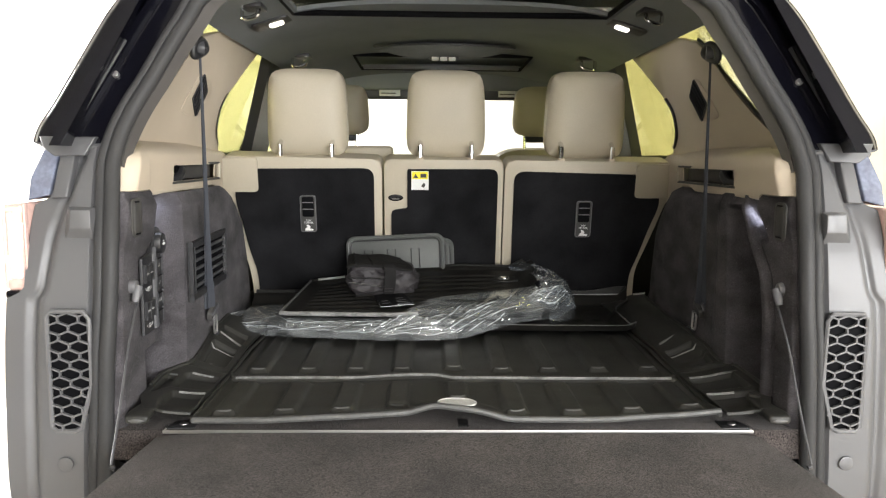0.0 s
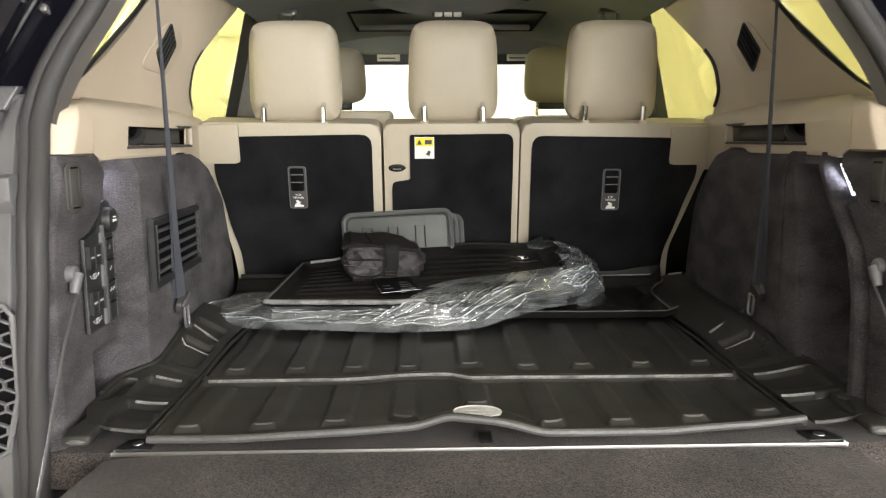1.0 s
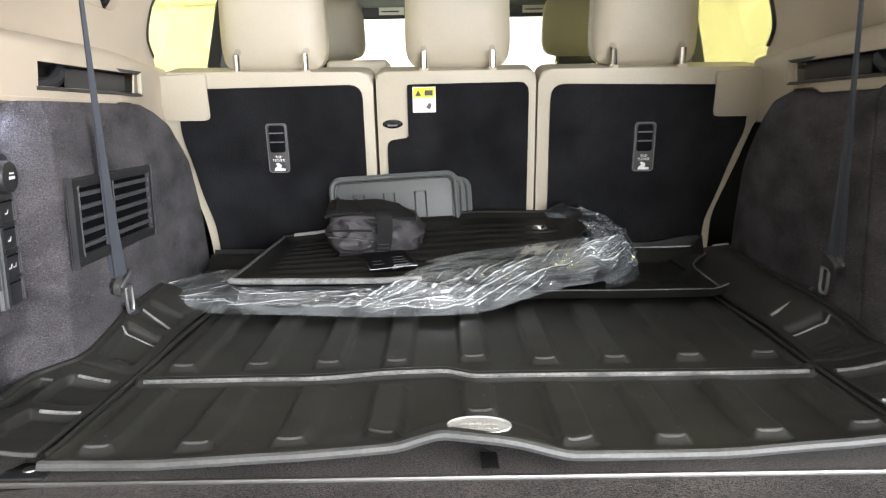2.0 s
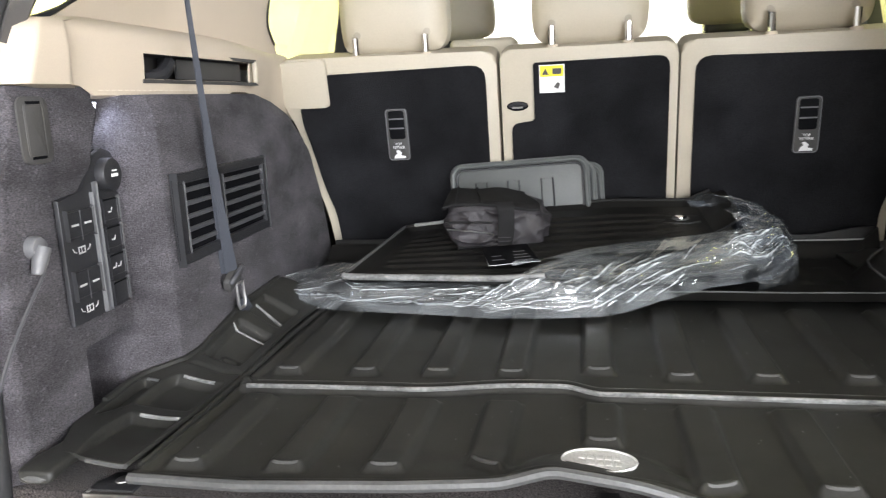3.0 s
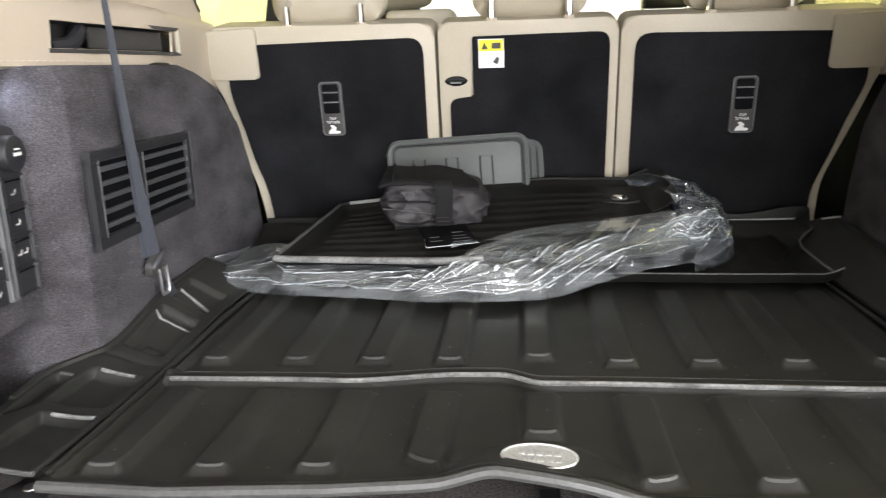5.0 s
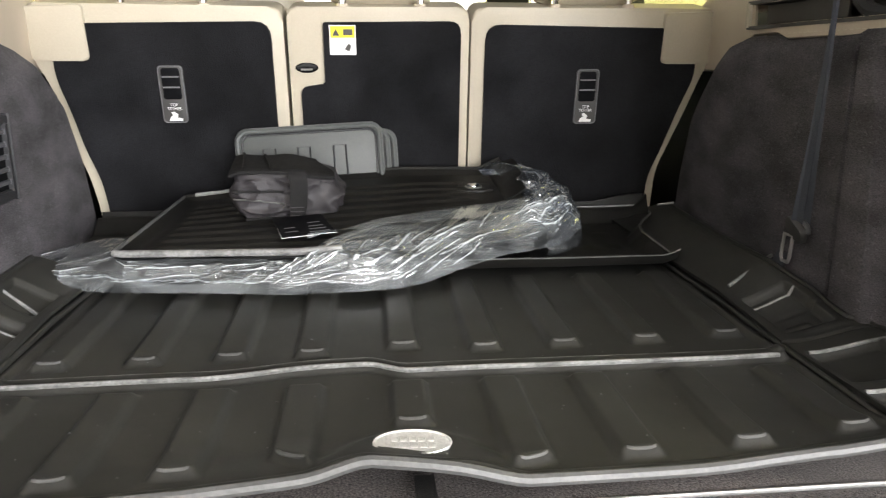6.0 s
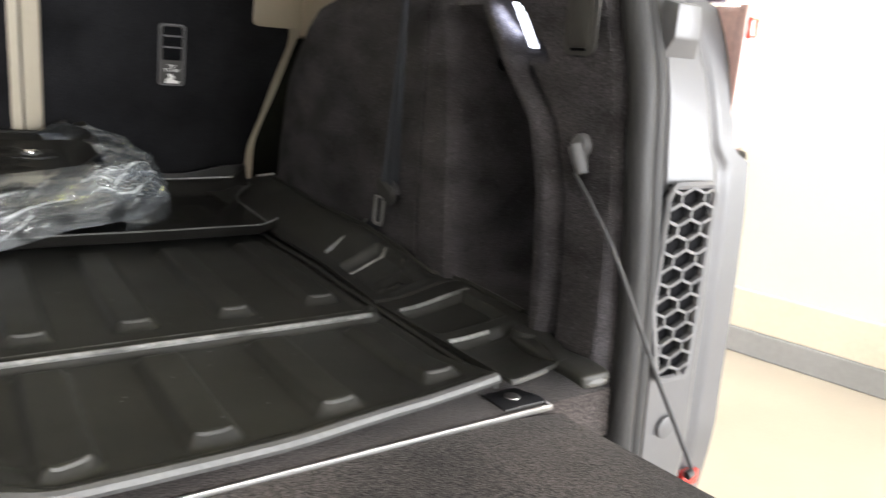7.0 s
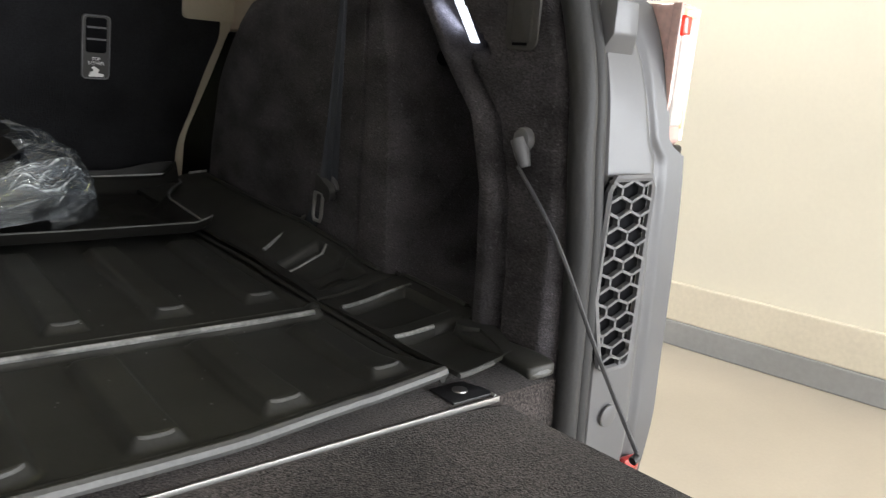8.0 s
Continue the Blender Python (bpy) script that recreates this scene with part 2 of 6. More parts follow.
# darker copy of black_rubber; on the boot mat's flap it paints shade
M_MATRUBBER = material("dark_mat_rubber", (0.0095, 0.009, 0.008), 0.5, grain=0.15, grain_size=300, blotch=0.25, blotch_size=5, bump=0.12, bump_size=900, spec=0.24)
M_PALERUBBER = material("pale_grey_rubber", (0.34, 0.34, 0.33), 0.5, grain=0.15, grain_size=200, blotch=0.2, blotch_size=12)
M_WEAVE = material("dark_nylon_weave", (0.013, 0.0125, 0.0125), 0.8, spec=0.2, grain=0.25, grain_size=700, blotch=0.2, blotch_size=12, bump=0.5, bump_size=800)


# ---- mesh helpers ----
def finish(name, bm, mat, parent=None, label="", sharp=32, smooth=True):
    bmesh.ops.recalc_face_normals(bm, faces=bm.faces)
    me = bpy.data.meshes.new(name)
    bm.to_mesh(me)
    bm.free()
    for k in (mat if isinstance(mat, (list, tuple)) else (mat,)):
        me.materials.append(k)
    if smooth:
        me.shade_smooth()
        me.set_sharp_from_angle(angle=radians(sharp))
    ob = new(name, me)
    if parent is not None:
        ob.parent = parent
        ob.matrix_parent_inverse = parent.matrix_world.inverted()
    if label:
        tagged(ob, label)
    return ob


def part(name, bm, mat, parent, label="", sharp=32, smooth=True):
    return finish(name, bm, mat, parent, label, sharp, smooth)


def thing(name, label, category, place=(0, 0, 0), group="", kind=""):
    ob = new(name)
    ob.empty_display_size = 0.05
    ob.matrix_world = Matrix.Translation(place)
    return tagged(ob, label, category, group, kind)


def basis(o, ax, ay):
    """A frame with its x and y along ax and ay."""
    ax, ay = Vector(ax).normalized(), Vector(ay)
    az = ax.cross(ay).normalized()
    ay = az.cross(ax)
    return Matrix(((ax.x, ay.x, az.x, o[0]), (ax.y, ay.y, az.y, o[1]), (ax.z, ay.z, az.z, o[2]), (0, 0, 0, 1)))


def rrect(w, h, r, n=4):
    pts = []
    for cx, cy, a0 in ((w / 2 - r, h / 2 - r, 0), (-w / 2 + r, h / 2 - r, 90), (-w / 2 + r, -h / 2 + r, 180), (w / 2 - r, -h / 2 + r, 270)):
        for i in range(n + 1):
            a = radians(a0 + 90 * i / n)
            pts.append((cx + r * math.cos(a), cy + r * math.sin(a)))
    return pts


def add_prism(bm, pts, depth, m=None, bevel=0.0, seg=2, holes=()):
    """A flat outline (x, y) given thickness along z from 0 to depth, with its front edge rounded."""
    m = m or Matrix()
    lo = [bm.verts.new(m @ Vector((x, y, 0))) for x, y in pts]
    hi = [bm.verts.new(m @ Vector((x, y, depth))) for x, y in pts]
    k = len(pts)
    bm.faces.new(lo[::-1])
    top = bm.faces.new(hi)
    for i in range(k):
        bm.faces.new((lo[i], lo[(i + 1) % k], hi[(i + 1) % k], hi[i]))
    if bevel:
        bmesh.ops.bevel(bm, geom=list(top.edges), offset=bevel, segments=seg, affect="EDGES", profile=0.5, clamp_overlap=True)
    return bm


def prism(pts, depth, m=None, bevel=0.0, seg=2):
    return add_prism(bmesh.new(), pts, depth, m, bevel, seg)


def add_box(bm, lo, hi, bevel=0.0, seg=2, m=None):
    lo, hi = Vector(lo), Vector(hi)
    got = bmesh.ops.create_cube(bm, size=1)["verts"]
    for v in got:
        v.co = Vector(((lo[i] + hi[i]) / 2 + v.co[i] * (hi[i] - lo[i]) for i in range(3)))
        if m:
            v.co = m @ v.co
    if bevel:
        edges = {e for v in got for e in v.link_edges}
        bmesh.ops.bevel(bm, geom=list(edges), offset=bevel, segments=seg, affect="EDGES", profile=0.5, clamp_overlap=True)
    return bm


def box(lo, hi, bevel=0.0, seg=2, m=None):
    return add_box(bmesh.new(), lo, hi, bevel, seg, m)


def add_grid(bm, fn, us, vs, skip=None, thick=0.0):
    """A sheet through fn(u, v), with a thickness where wanted."""
    rows = [[bm.verts.new(fn(u, v)) for u in us] for v in vs]
    faces = []
    for j in range(len(vs) - 1):
        for i in range(len(us) - 1):
            if skip and skip((us[i] + us[i + 1]) / 2, (vs[j] + vs[j + 1]) / 2):
                continue
            faces.append(bm.faces.new((rows[j][i], rows[j][i + 1], rows[j + 1][i + 1], rows[j + 1][i])))
    if thick:
        off = Vector(thick) if isinstance(thick, (tuple, list)) else Vector((0, 0, -thick))
        twin = {v: bm.verts.new(v.co + off) for f in faces for v in f.verts}
        rim = [e for e in {e for f in faces for e in f.edges} if len(e.link_faces) == 1]
        for e in sorted(rim, key=lambda e: e.index):
            p, q = e.verts
            bm.faces.new((p, q, twin[q], twin[p]))
        for f in faces:
            bm.faces.new([twin[v] for v in reversed(f.verts)])
    loose = [v for v in bm.verts if not v.link_faces]
    bmesh.ops.delete(bm, geom=loose, context="VERTS")
    return bm


def grid(fn, us, vs, skip=None, thick=0.0):
    return add_grid(bmesh.new(), fn, us, vs, skip, thick)


def steps(a, b, n):
    return [a + (b - a) * i / n for i in range(n + 1)]


def add_tube(bm, pts, r, n=8, closed=False, squash=1.0):
    pts = [Vector(p) for p in pts]
    k = len(pts)
    rings, side = [], None
    for i, p in enumerate(pts):
        a = pts[(i - 1) % k] if closed or i else p
        b = pts[(i + 1) % k] if closed or i < k - 1 else p
        d = (b - a).normalized()
        if side is None:
            side = d.orthogonal().normalized()
        side = (side - d * side.dot(d)).normalized()
        up = d.cross(side)
        rad = r[i] if isinstance(r, (list, tuple)) else r
        rings.append([bm.verts.new(p + rad * (math.cos(2 * math.pi * j / n) * side + squash * math.sin(2 * math.pi * j / n) * up)) for j in range(n)])
    for i in range(k if closed else k - 1):
        a, b = rings[i], rings[(i + 1) % k]
        for j in range(n):
            bm.faces.new((a[j], a[(j + 1) % n], b[(j + 1) % n], b[j]))
    if not closed:
        bm.faces.new(rings[0][::-1])
        bm.faces.new(rings[-1])
    return bm


def tube(pts, r, n=8, closed=False, squash=1.0):
    return add_tube(bmesh.new(), pts, r, n, closed, squash)


def curve_points(pts, n=8, closed=False):
    """A smooth line through the points."""
    pts = [Vector(p) for p in pts]
    k, out = len(pts), []
    for i in range(k if closed else k - 1):
        p0, p1, p2, p3 = (pts[(i + j) % k] if closed else pts[min(max(i + j, 0), k - 1)] for j in (-1, 0, 1, 2))
        for s in range(n):
            t = s / n
            out.append(0.5 * (2 * p1 + (p2 - p0) * t + (2 * p0 - 5 * p1 + 4 * p2 - p3) * t * t + (3 * p1 - p0 - 3 * p2 + p3) * t ** 3))
    if not closed:
        out.append(pts[-1])
    return out


def add_ribbon(bm, pts, across, thick):
    """A strap along pts; across: half its width, as one vector or one for each point."""
    pts = [Vector(p) for p in pts]
    rings = []
    for i, p in enumerate(pts):
        w = Vector(across[i] if isinstance(across, list) else across)
        d = (pts[min(i + 1, len(pts) - 1)] - pts[max(i - 1, 0)]).normalized()
        t = d.cross(w).normalized() * thick / 2
        rings.append([bm.verts.new(p + w + t), bm.verts.new(p - w + t), bm.verts.new(p - w - t), bm.verts.new(p + w - t)])
    for a, b in zip(rings, rings[1:]):
        for j in range(4):
            bm.faces.new((a[j], a[(j + 1) % 4], b[(j + 1) % 4], b[j]))
    bm.faces.new(rings[0][::-1]), bm.faces.new(rings[-1])
    return bm


def ribbon(pts, across, thick):
    return add_ribbon(bmesh.new(), pts, across, thick)


def add_cyl(bm, p, axis, r, h, n=20, bevel=0.0):
    axis = Vector(axis).normalized()
    m = basis(p, axis.orthogonal(), axis.cross(axis.orthogonal()))
    return add_prism(bm, [(r * math.cos(2 * math.pi * i / n), r * math.sin(2 * math.pi * i / n)) for i in range(n)], h, m, bevel)


def cyl(p, axis, r, h, n=20, bevel=0.0):
    return add_cyl(bmesh.new(), p, axis, r, h, n, bevel)


def lerp(a, b, t):
    return a + (b - a) * t


def ramp(t, *knots):
    """Straight-line interpolation through (t, value) pairs."""
    if t <= knots[0][0]:
        return knots[0][1]
    for (a, va), (b, vb) in zip(knots, knots[1:]):
        if t <= b:
            return lerp(va, vb, (t - a) / (b - a))
    return knots[-1][1]


def ease(a, b, t):
    t = min(max((t - a) / (b - a), 0.0), 1.0)
    return t * t * (3 - 2 * t)


def cushion(w, h, d, m, n=14, power=5.0, taper=0.0, crown=0.25):
    """A padded block: rounded outline w x h, thickness d along z, fuller in the middle."""
    bm = bmesh.new()
    bmesh.ops.create_cube(bm, size=2)
    bmesh.ops.subdivide_edges(bm, edges=bm.edges, cuts=n, use_grid_fill=True)
    for v in bm.verts:
        x, y, z = v.co
        k = (abs(x) ** power + abs(y) ** power) ** (1 / power)
        big = max(abs(x), abs(y))
        f = big / k if k > 1e-6 else 1.0
        x, y = x * f, y * f
        edge = max(0.0, 1 - max(abs(x), abs(y)) ** 6 * 0.55)
        rr = math.hypot(x, y)
        z = z * (edge * (1 - crown) + crown * max(0.0, 1 - rr * rr * 0.6))
        if abs(v.co.z) < 0.999:
            pass
        v.co = m @ Vector((x * w / 2 * (1 - taper * y), y * h / 2, z * d / 2))
    return bm


def rounded(poly, r, n=4):
    """The outline with each corner cut to an arc of about r (one radius or one for each corner)."""
    out, k = [], len(poly)
    for i, p in enumerate(poly):
        a, p, b = Vector(poly[i - 1]), Vector(p), Vector(poly[(i + 1) % k])
        rr = r[i] if isinstance(r, (list, tuple)) else r
        if rr <= 0:
            out.append(tuple(p))
            continue
        d0, d1 = (a - p), (b - p)
        q0, q1 = p + d0.normalized() * min(rr, d0.length * 0.45), p + d1.normalized() * min(rr, d1.length * 0.45)
        for j in range(n + 1):
            t = j / n
            out.append(tuple(q0.lerp(p, t).lerp(p.lerp(q1, t), t)))
    return out


# ---- the garage ----
def slab(name, lo, hi, mat, label, category="wall", bevel=0.0):
    return tagged(finish(name, box(lo, hi, bevel), mat, smooth=False), label, category, kind="structure")


slab("floor", (-6.2, -8.0, GROUND - 0.2), (5.0, 7.4, GROUND), M_FLOOR, "smooth beige sealed concrete garage floor", "floor")
EAST = pose(2.978, 0.747, 0, rz=11)


def skewed(name, lo, hi, mat, label, category="wall", bevel=0.0):
    return tagged(finish(name, box(lo, hi, bevel, m=EAST), mat, smooth=False), label, category, kind="structure")


# the east wall's rear opening is added, out of view, for its daylight lamp
for name, y0, y1, z0, z1 in (("wall_east", -2.9, 8.0, GROUND, 2.62), ("wall_east_rear", -9.0, -5.6, GROUND, 2.62), ("wall_east_lintel", -5.6, -2.9, 2.25, 2.62)):
    skewed(name, (0.0, y0, z0), (0.2, y1, z1), M_WALLCREAM, "plain cream painted garage wall beside the car")
# unseen west wall: white bounces light in, the dark rear part absorbs it
slab("wall_west", (-6.1, 2.7, GROUND), (-5.9, 7.4, 2.62), M_WALLWHITE, "plain white painted garage wall")
slab("wall_west_pier", (-6.1, -1.0, GROUND), (-5.9, 0.3, 2.62), M_WALLWHITE, "plain white painted garage wall")
slab("wall_west_lintel", (-6.1, 0.3, 1.32), (-5.9, 2.7, 2.62), M_WALLWHITE, "plain white lintel over an added, unseen side door opening")
slab("wall_west_rear", (-6.1, -8.0, GROUND), (-5.9, -1.0, 2.62), M_WALLDARK, "unseen dark grey wall, added to cut bounced light")
slab("wall_north", (-5.9, 6.2, GROUND), (2.95, 6.4, 2.62), M_WALLWHITE, "plain white painted garage wall ahead of the car")
# unseen south walls, kept white to bounce light onto the seat backs
slab("wall_south_west", (-5.9, -6.2, GROUND), (0.5, -6.0, 2.62), M_WALLWHITE, "unseen wall behind the car, white to bounce light")
slab("wall_south_east", (2.7, -6.2, GROUND), (4.4, -6.0, 2.62), M_WALLWHITE, "unseen wall behind the car, white to bounce light")
slab("wall_south_lintel", (0.5, -6.2, 2.2), (2.7, -6.0, 2.62), M_WALLWHITE, "plain white lintel over an added, unseen garage door opening")
slab("ceiling", (-6.2, -8.0, 2.62), (5.0, 7.4, 2.8), M_CEILING, "plain grey painted garage ceiling", "ceiling")
skewed("baseboard", (-0.035, -2.9, GROUND), (0.0, 5.4, -0.668), M_BAND, "grey painted band along the foot of the wall", "baseboard", 0.006)
skewed("trim", (-0.030, -2.9, -0.668), (0.0, 5.4, -0.498), M_LEDGE, "pale beige ledge over the grey wall band", "trim", 0.006)
slab("floor_marking", (-2.3, -5.9, GROUND), (-1.55, 6.2, GROUND + 0.003), M_PAINTLINE, "broad white line painted on the garage floor", "marking")
slab("wall_rail", (-5.9, 6.17, 1.42), (2.95, 6.2, 1.44), M_LEDGE, "thin pale rail across the white wall", "trim")
# fittings of the added ceiling lamps, all out of view
for lx, ly, watts in ADDED_LAMPS:
    lamp = thing("added_ceiling_light", "added, unseen white box ceiling light with a glowing diffuser", "ceiling light", (lx, ly, 2.62), "garage ceiling lights")
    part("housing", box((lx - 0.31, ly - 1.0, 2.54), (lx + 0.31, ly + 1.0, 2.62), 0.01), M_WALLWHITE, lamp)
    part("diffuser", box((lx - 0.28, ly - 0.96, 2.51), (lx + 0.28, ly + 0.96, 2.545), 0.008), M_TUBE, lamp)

# ---- the car's shell ----
car = thing("car", "silver-grey estate car with its tailgate open, seen from behind", "car", (0, 0, GROUND))


def outer_x(y, z):
    """Half the body's width at a height and a distance from the tail."""
    w = ramp(z, (-0.6, 0.92), (-0.1, 0.985), (0.25, 0.985), (0.53, 0.93))
    return w - 0.17 * (1 - ease(-0.1, 0.75, y)) - 0.14 * ease(3.4, 4.7, y) - 0.16 * (1 - ease(-0.05, 0.45, y)) * (1 - ease(-0.2, -0.03, z))


def glass_x(y, z):
    return 0.905 - 0.42 * (z - 0.53) - 0.17 * (1 - ease(0.0, 1.1, y)) ** 1.3


def side_panel(poly, fx, thick, s, bevel=0.0):
    """A flat outline in (y, z) laid on the leaning plane x = s * fx(z)."""
    bm = bmesh.new()
    inn = [bm.verts.new((s * fx(y, z), y, z)) for y, z in poly]
    out = [bm.verts.new((s * (fx(y, z) + thick), y, z)) for y, z in poly]
    k = len(poly)
    front = bm.faces.new(inn)
    bm.faces.new(out[::-1])
    for i in range(k):
        bm.faces.new((inn[i], out[i], out[(i + 1) % k], inn[(i + 1) % k]))
    if bevel:
        bmesh.ops.bevel(bm, geom=list(front.edges), offset=bevel, segments=2, affect="EDGES", profile=0.5, clamp_overlap=True)
    return bm


SIDES = ((-1, "left"), (1, "right"))
SEAL = [(0.678, 0.0, -0.19), (0.675, 0.0, -0.10), (0.671, 0.0, -0.03), (0.661, 0.0, 0.137), (0.653, 0.006, 0.25), (0.652, 0.017, 0.34), (0.664, 0.065, 0.455), (0.668, 0.084, 0.498), (0.660, 0.107, 0.553),
        (0.640, 0.130, 0.609), (0.612, 0.154, 0.666), (0.586, 0.178, 0.724), (0.557, 0.204, 0.784), (0.52, 0.229, 0.844), (0.40, 0.25, 0.905), (0.0, 0.26, 0.935)]
EDGE = [(0.853, 0.01, -0.19), (0.853, 0.0, -0.10), (0.852, 0.0, -0.03), (0.846, 0.0, 0.137), (0.838, 0.003, 0.25), (0.832, 0.018, 0.34), (0.830, 0.06, 0.455), (0.828, 0.088, 0.51), (0.826, 0.108, 0.56),
        (0.803, 0.135, 0.615), (0.771, 0.165, 0.69), (0.745, 0.195, 0.755), (0.718, 0.215, 0.81), (0.684, 0.235, 0.86), (0.59, 0.255, 0.95), (0.0, 0.265, 1.01)]
SEAL_C, EDGE_C = curve_points(SEAL, 9), curve_points(EDGE, 9)
SPLIT = next(i for i, p in enumerate(EDGE_C) if p.z > 0.535)


def jamb(s, i0, i1, black, span=(0.14, 1)):
    def at(u, v):
        a, b = SEAL_C[int(v)], EDGE_C[int(v)]
        p = a.lerp(b, u)
        dy = 0.035 * (1 - ease(0.0, 0.16, u)) + (0.012 if black else 0.0) * ease(0.9, 1.0, u)
        if not black:
            g = ramp(p.z, (0.25, 0.66), (0.36, 0.58), (0.42, 0.47), (0.48, 0.36), (0.535, 0.26))
            dy -= 0.008 * (ease(0.16, 0.20, u) - ease(g - 0.06, g + 0.06, u))
            dy += 0.006 * (ease(g, g + 0.06, u) - ease(g + 0.07, g + 0.16, u))
            dy += 0.010 * ease(g + 0.03, g + 0.15, u) * ease(0.38, 0.47, p.z)
        else:
            dy -= 0.014 * (ease(0.42, 0.46, u) - ease(0.56, 0.60, u))
        notch = u ** 3 * (0.030 * ease(0.252, 0.266, p.z) + 0.024 * ease(0.422, 0.432, p.z)) * (1 - ease(0.522, 0.536, p.z))
        return Vector((s * (p.x - notch), p.y + dy, p.z))
    return grid(at, steps(*span, 60 if span[1] == 1 else 4), list(range(i0, i1)), thick=(0, 0.012, 0))


for s, side in SIDES:
    part("rear_jamb", jamb(s, 0, SPLIT + 1, False), M_SILVER, car, "silver-grey painted body frame round the boot opening", 40)
    part("pillar_cover", jamb(s, SPLIT, len(SEAL_C), True), M_GLOSSBLACK, car, "gloss black rear pillar cover with a rain gutter", 40)
    part("seal_base", jamb(s, 0, len(SEAL_C), False, (0, 0.15)), M_SEAL, car, sharp=60)
    ledge = [(s * lerp(SEAL_C[SPLIT].x, EDGE_C[SPLIT].x, u), SEAL_C[SPLIT].y + 0.05 * ease(0.8, 1, u), SEAL_C[SPLIT].z) for u in steps(0.12, 1.0, 8)]
    part("cover_edge", tube(ledge, 0.008, 6), M_SILVER, car)
    # rain gutter and its clips on the black cover
    gutter = [SEAL_C[i].lerp(EDGE_C[i], 0.5) + Vector((0, -0.02, 0)) for i in range(SPLIT + 3, SPLIT + 33, 4)]
    part("gutter_strip", tube([(s * p.x, p.y, p.z) for p in gutter], 0.004, 6), M_BLACKPLASTIC, car)
    for i, u in ((SPLIT + 5, 0.52), (SPLIT + 21, 0.42)):
        p = SEAL_C[i].lerp(EDGE_C[i], u)
        part("clip", cyl((s * p.x, p.y + 0.004, p.z), (0, -1, 0.35), 0.007, 0.012, 12, 0.002), M_STEEL, car, "small bright clip")
    # double rubber seal
    for dx, dy, r in ((0.016, -0.006, 0.011), (-0.003, -0.004, 0.0150)):
        part("door_seal", tube([(s * (p.x + dx), p.y + dy, p.z) for p in SEAL_C], r, 10), M_SEAL, car, "grey rubber seal round the boot opening", 60)
    # wedge-shaped buffer: a pale front face with sloping faces below and outside
    bm = bmesh.new()
    back = [bm.verts.new((s * x, 0.024, z)) for x, z in ((0.680, 0.350), (0.740, 0.350), (0.728, 0.418), (0.678, 0.418))]
    face = [bm.verts.new((s * x, 0.003, z)) for x, z in ((0.679, 0.380), (0.718, 0.380), (0.715, 0.414), (0.679, 0.414))]
    bm.faces.new(face)
    for k in range(4):
        bm.faces.new((back[k], back[(k + 1) % 4], face[(k + 1) % 4], face[k]))
    bmesh.ops.recalc_face_normals(bm, faces=bm.faces)
    bmesh.ops.bevel(bm, geom=list(bm.edges), offset=0.0025, segments=2, affect="EDGES", profile=0.5)
    part("buffer_pad", bm, M_SILVER, car, "raised wedge-shaped pressing")
    # raised pressing and cap over the lamp
    def front_plate(poly, y0, z0, thick):
        """A plate on the leaning frame, its outline in (x, z)."""
        bm = bmesh.new()
        rear = [bm.verts.new((s * x, y0 + 0.42 * (z - z0) + thick, z)) for x, z in poly]
        fore = [bm.verts.new((s * x, y0 + 0.42 * (z - z0), z)) for x, z in poly]
        top = bm.faces.new(fore)
        bm.faces.new(rear[::-1])
        k = len(poly)
        for q in range(k):
            bm.faces.new((fore[q], rear[q], rear[(q + 1) % k], fore[(q + 1) % k]))
        bmesh.ops.recalc_face_normals(bm, faces=bm.faces)
        bmesh.ops.bevel(bm, geom=list(top.edges), offset=0.004, segments=3, affect="EDGES", profile=0.5, clamp_overlap=True)
        return bm
    part("raised_pressing", front_plate([(0.739, 0.434), (0.768, 0.432), (0.764, 0.512), (0.736, 0.512)], 0.046, 0.434, 0.030), M_SILVER, car, "raised upright pressing")
    part("cover_cap", front_plate([(0.716, 0.512), (0.772, 0.510), (0.796, 0.526), (0.808, 0.548), (0.700, 0.548)], 0.074, 0.51, 0.05), M_SILVER, car, "silver-grey cap under the pillar cover")
    part("corner_lens", front_plate([(0.774, 0.438), (0.812, 0.428), (0.814, 0.47), (0.796, 0.526), (0.768, 0.512)], 0.046, 0.43, 0.12), M_CORNERLENS, car, "glossy corner lens with the sky's blue painted in")
    # honeycomb air outlet
    vent = part("air_outlet", prism([(0.0, 0.09), (0.022, 0.006), (0.034, 0.0), (0.068, 0.0), (0.076, 0.008), (0.076, 0.216), (0.068, 0.226), (0.010, 0.226), (0.0, 0.212)], 0.004,
                                    basis((s * 0.683, -0.009, 0.004), (s, 0, 0), (0, 0, 1)) if s < 0 else basis((0.683, -0.005, 0.004), (1, 0, 0), (0, 0, 1)), 0.001),
                M_VOID, car, "dark honeycomb air outlet in the body frame")
    rim = [(0.0, 0.09), (0.022, 0.006), (0.034, 0.0), (0.068, 0.0), (0.076, 0.008), (0.076, 0.216), (0.068, 0.226), (0.010, 0.226), (0.0, 0.212)]
    part("outlet_rim", tube([(s * (0.683 + a), -0.014, 0.004 + b) for a, b in rim], 0.0045, 6, True), M_LATTICE, vent)
    bm = bmesh.new()
    hexw, hexh = 0.0375, 0.0172

    def inside(a, b):
        return 0.001 < a < 0.075 and 0.001 < b < 0.225 and (b > 0.09 or a > 0.022 * (0.09 - b) / 0.084)
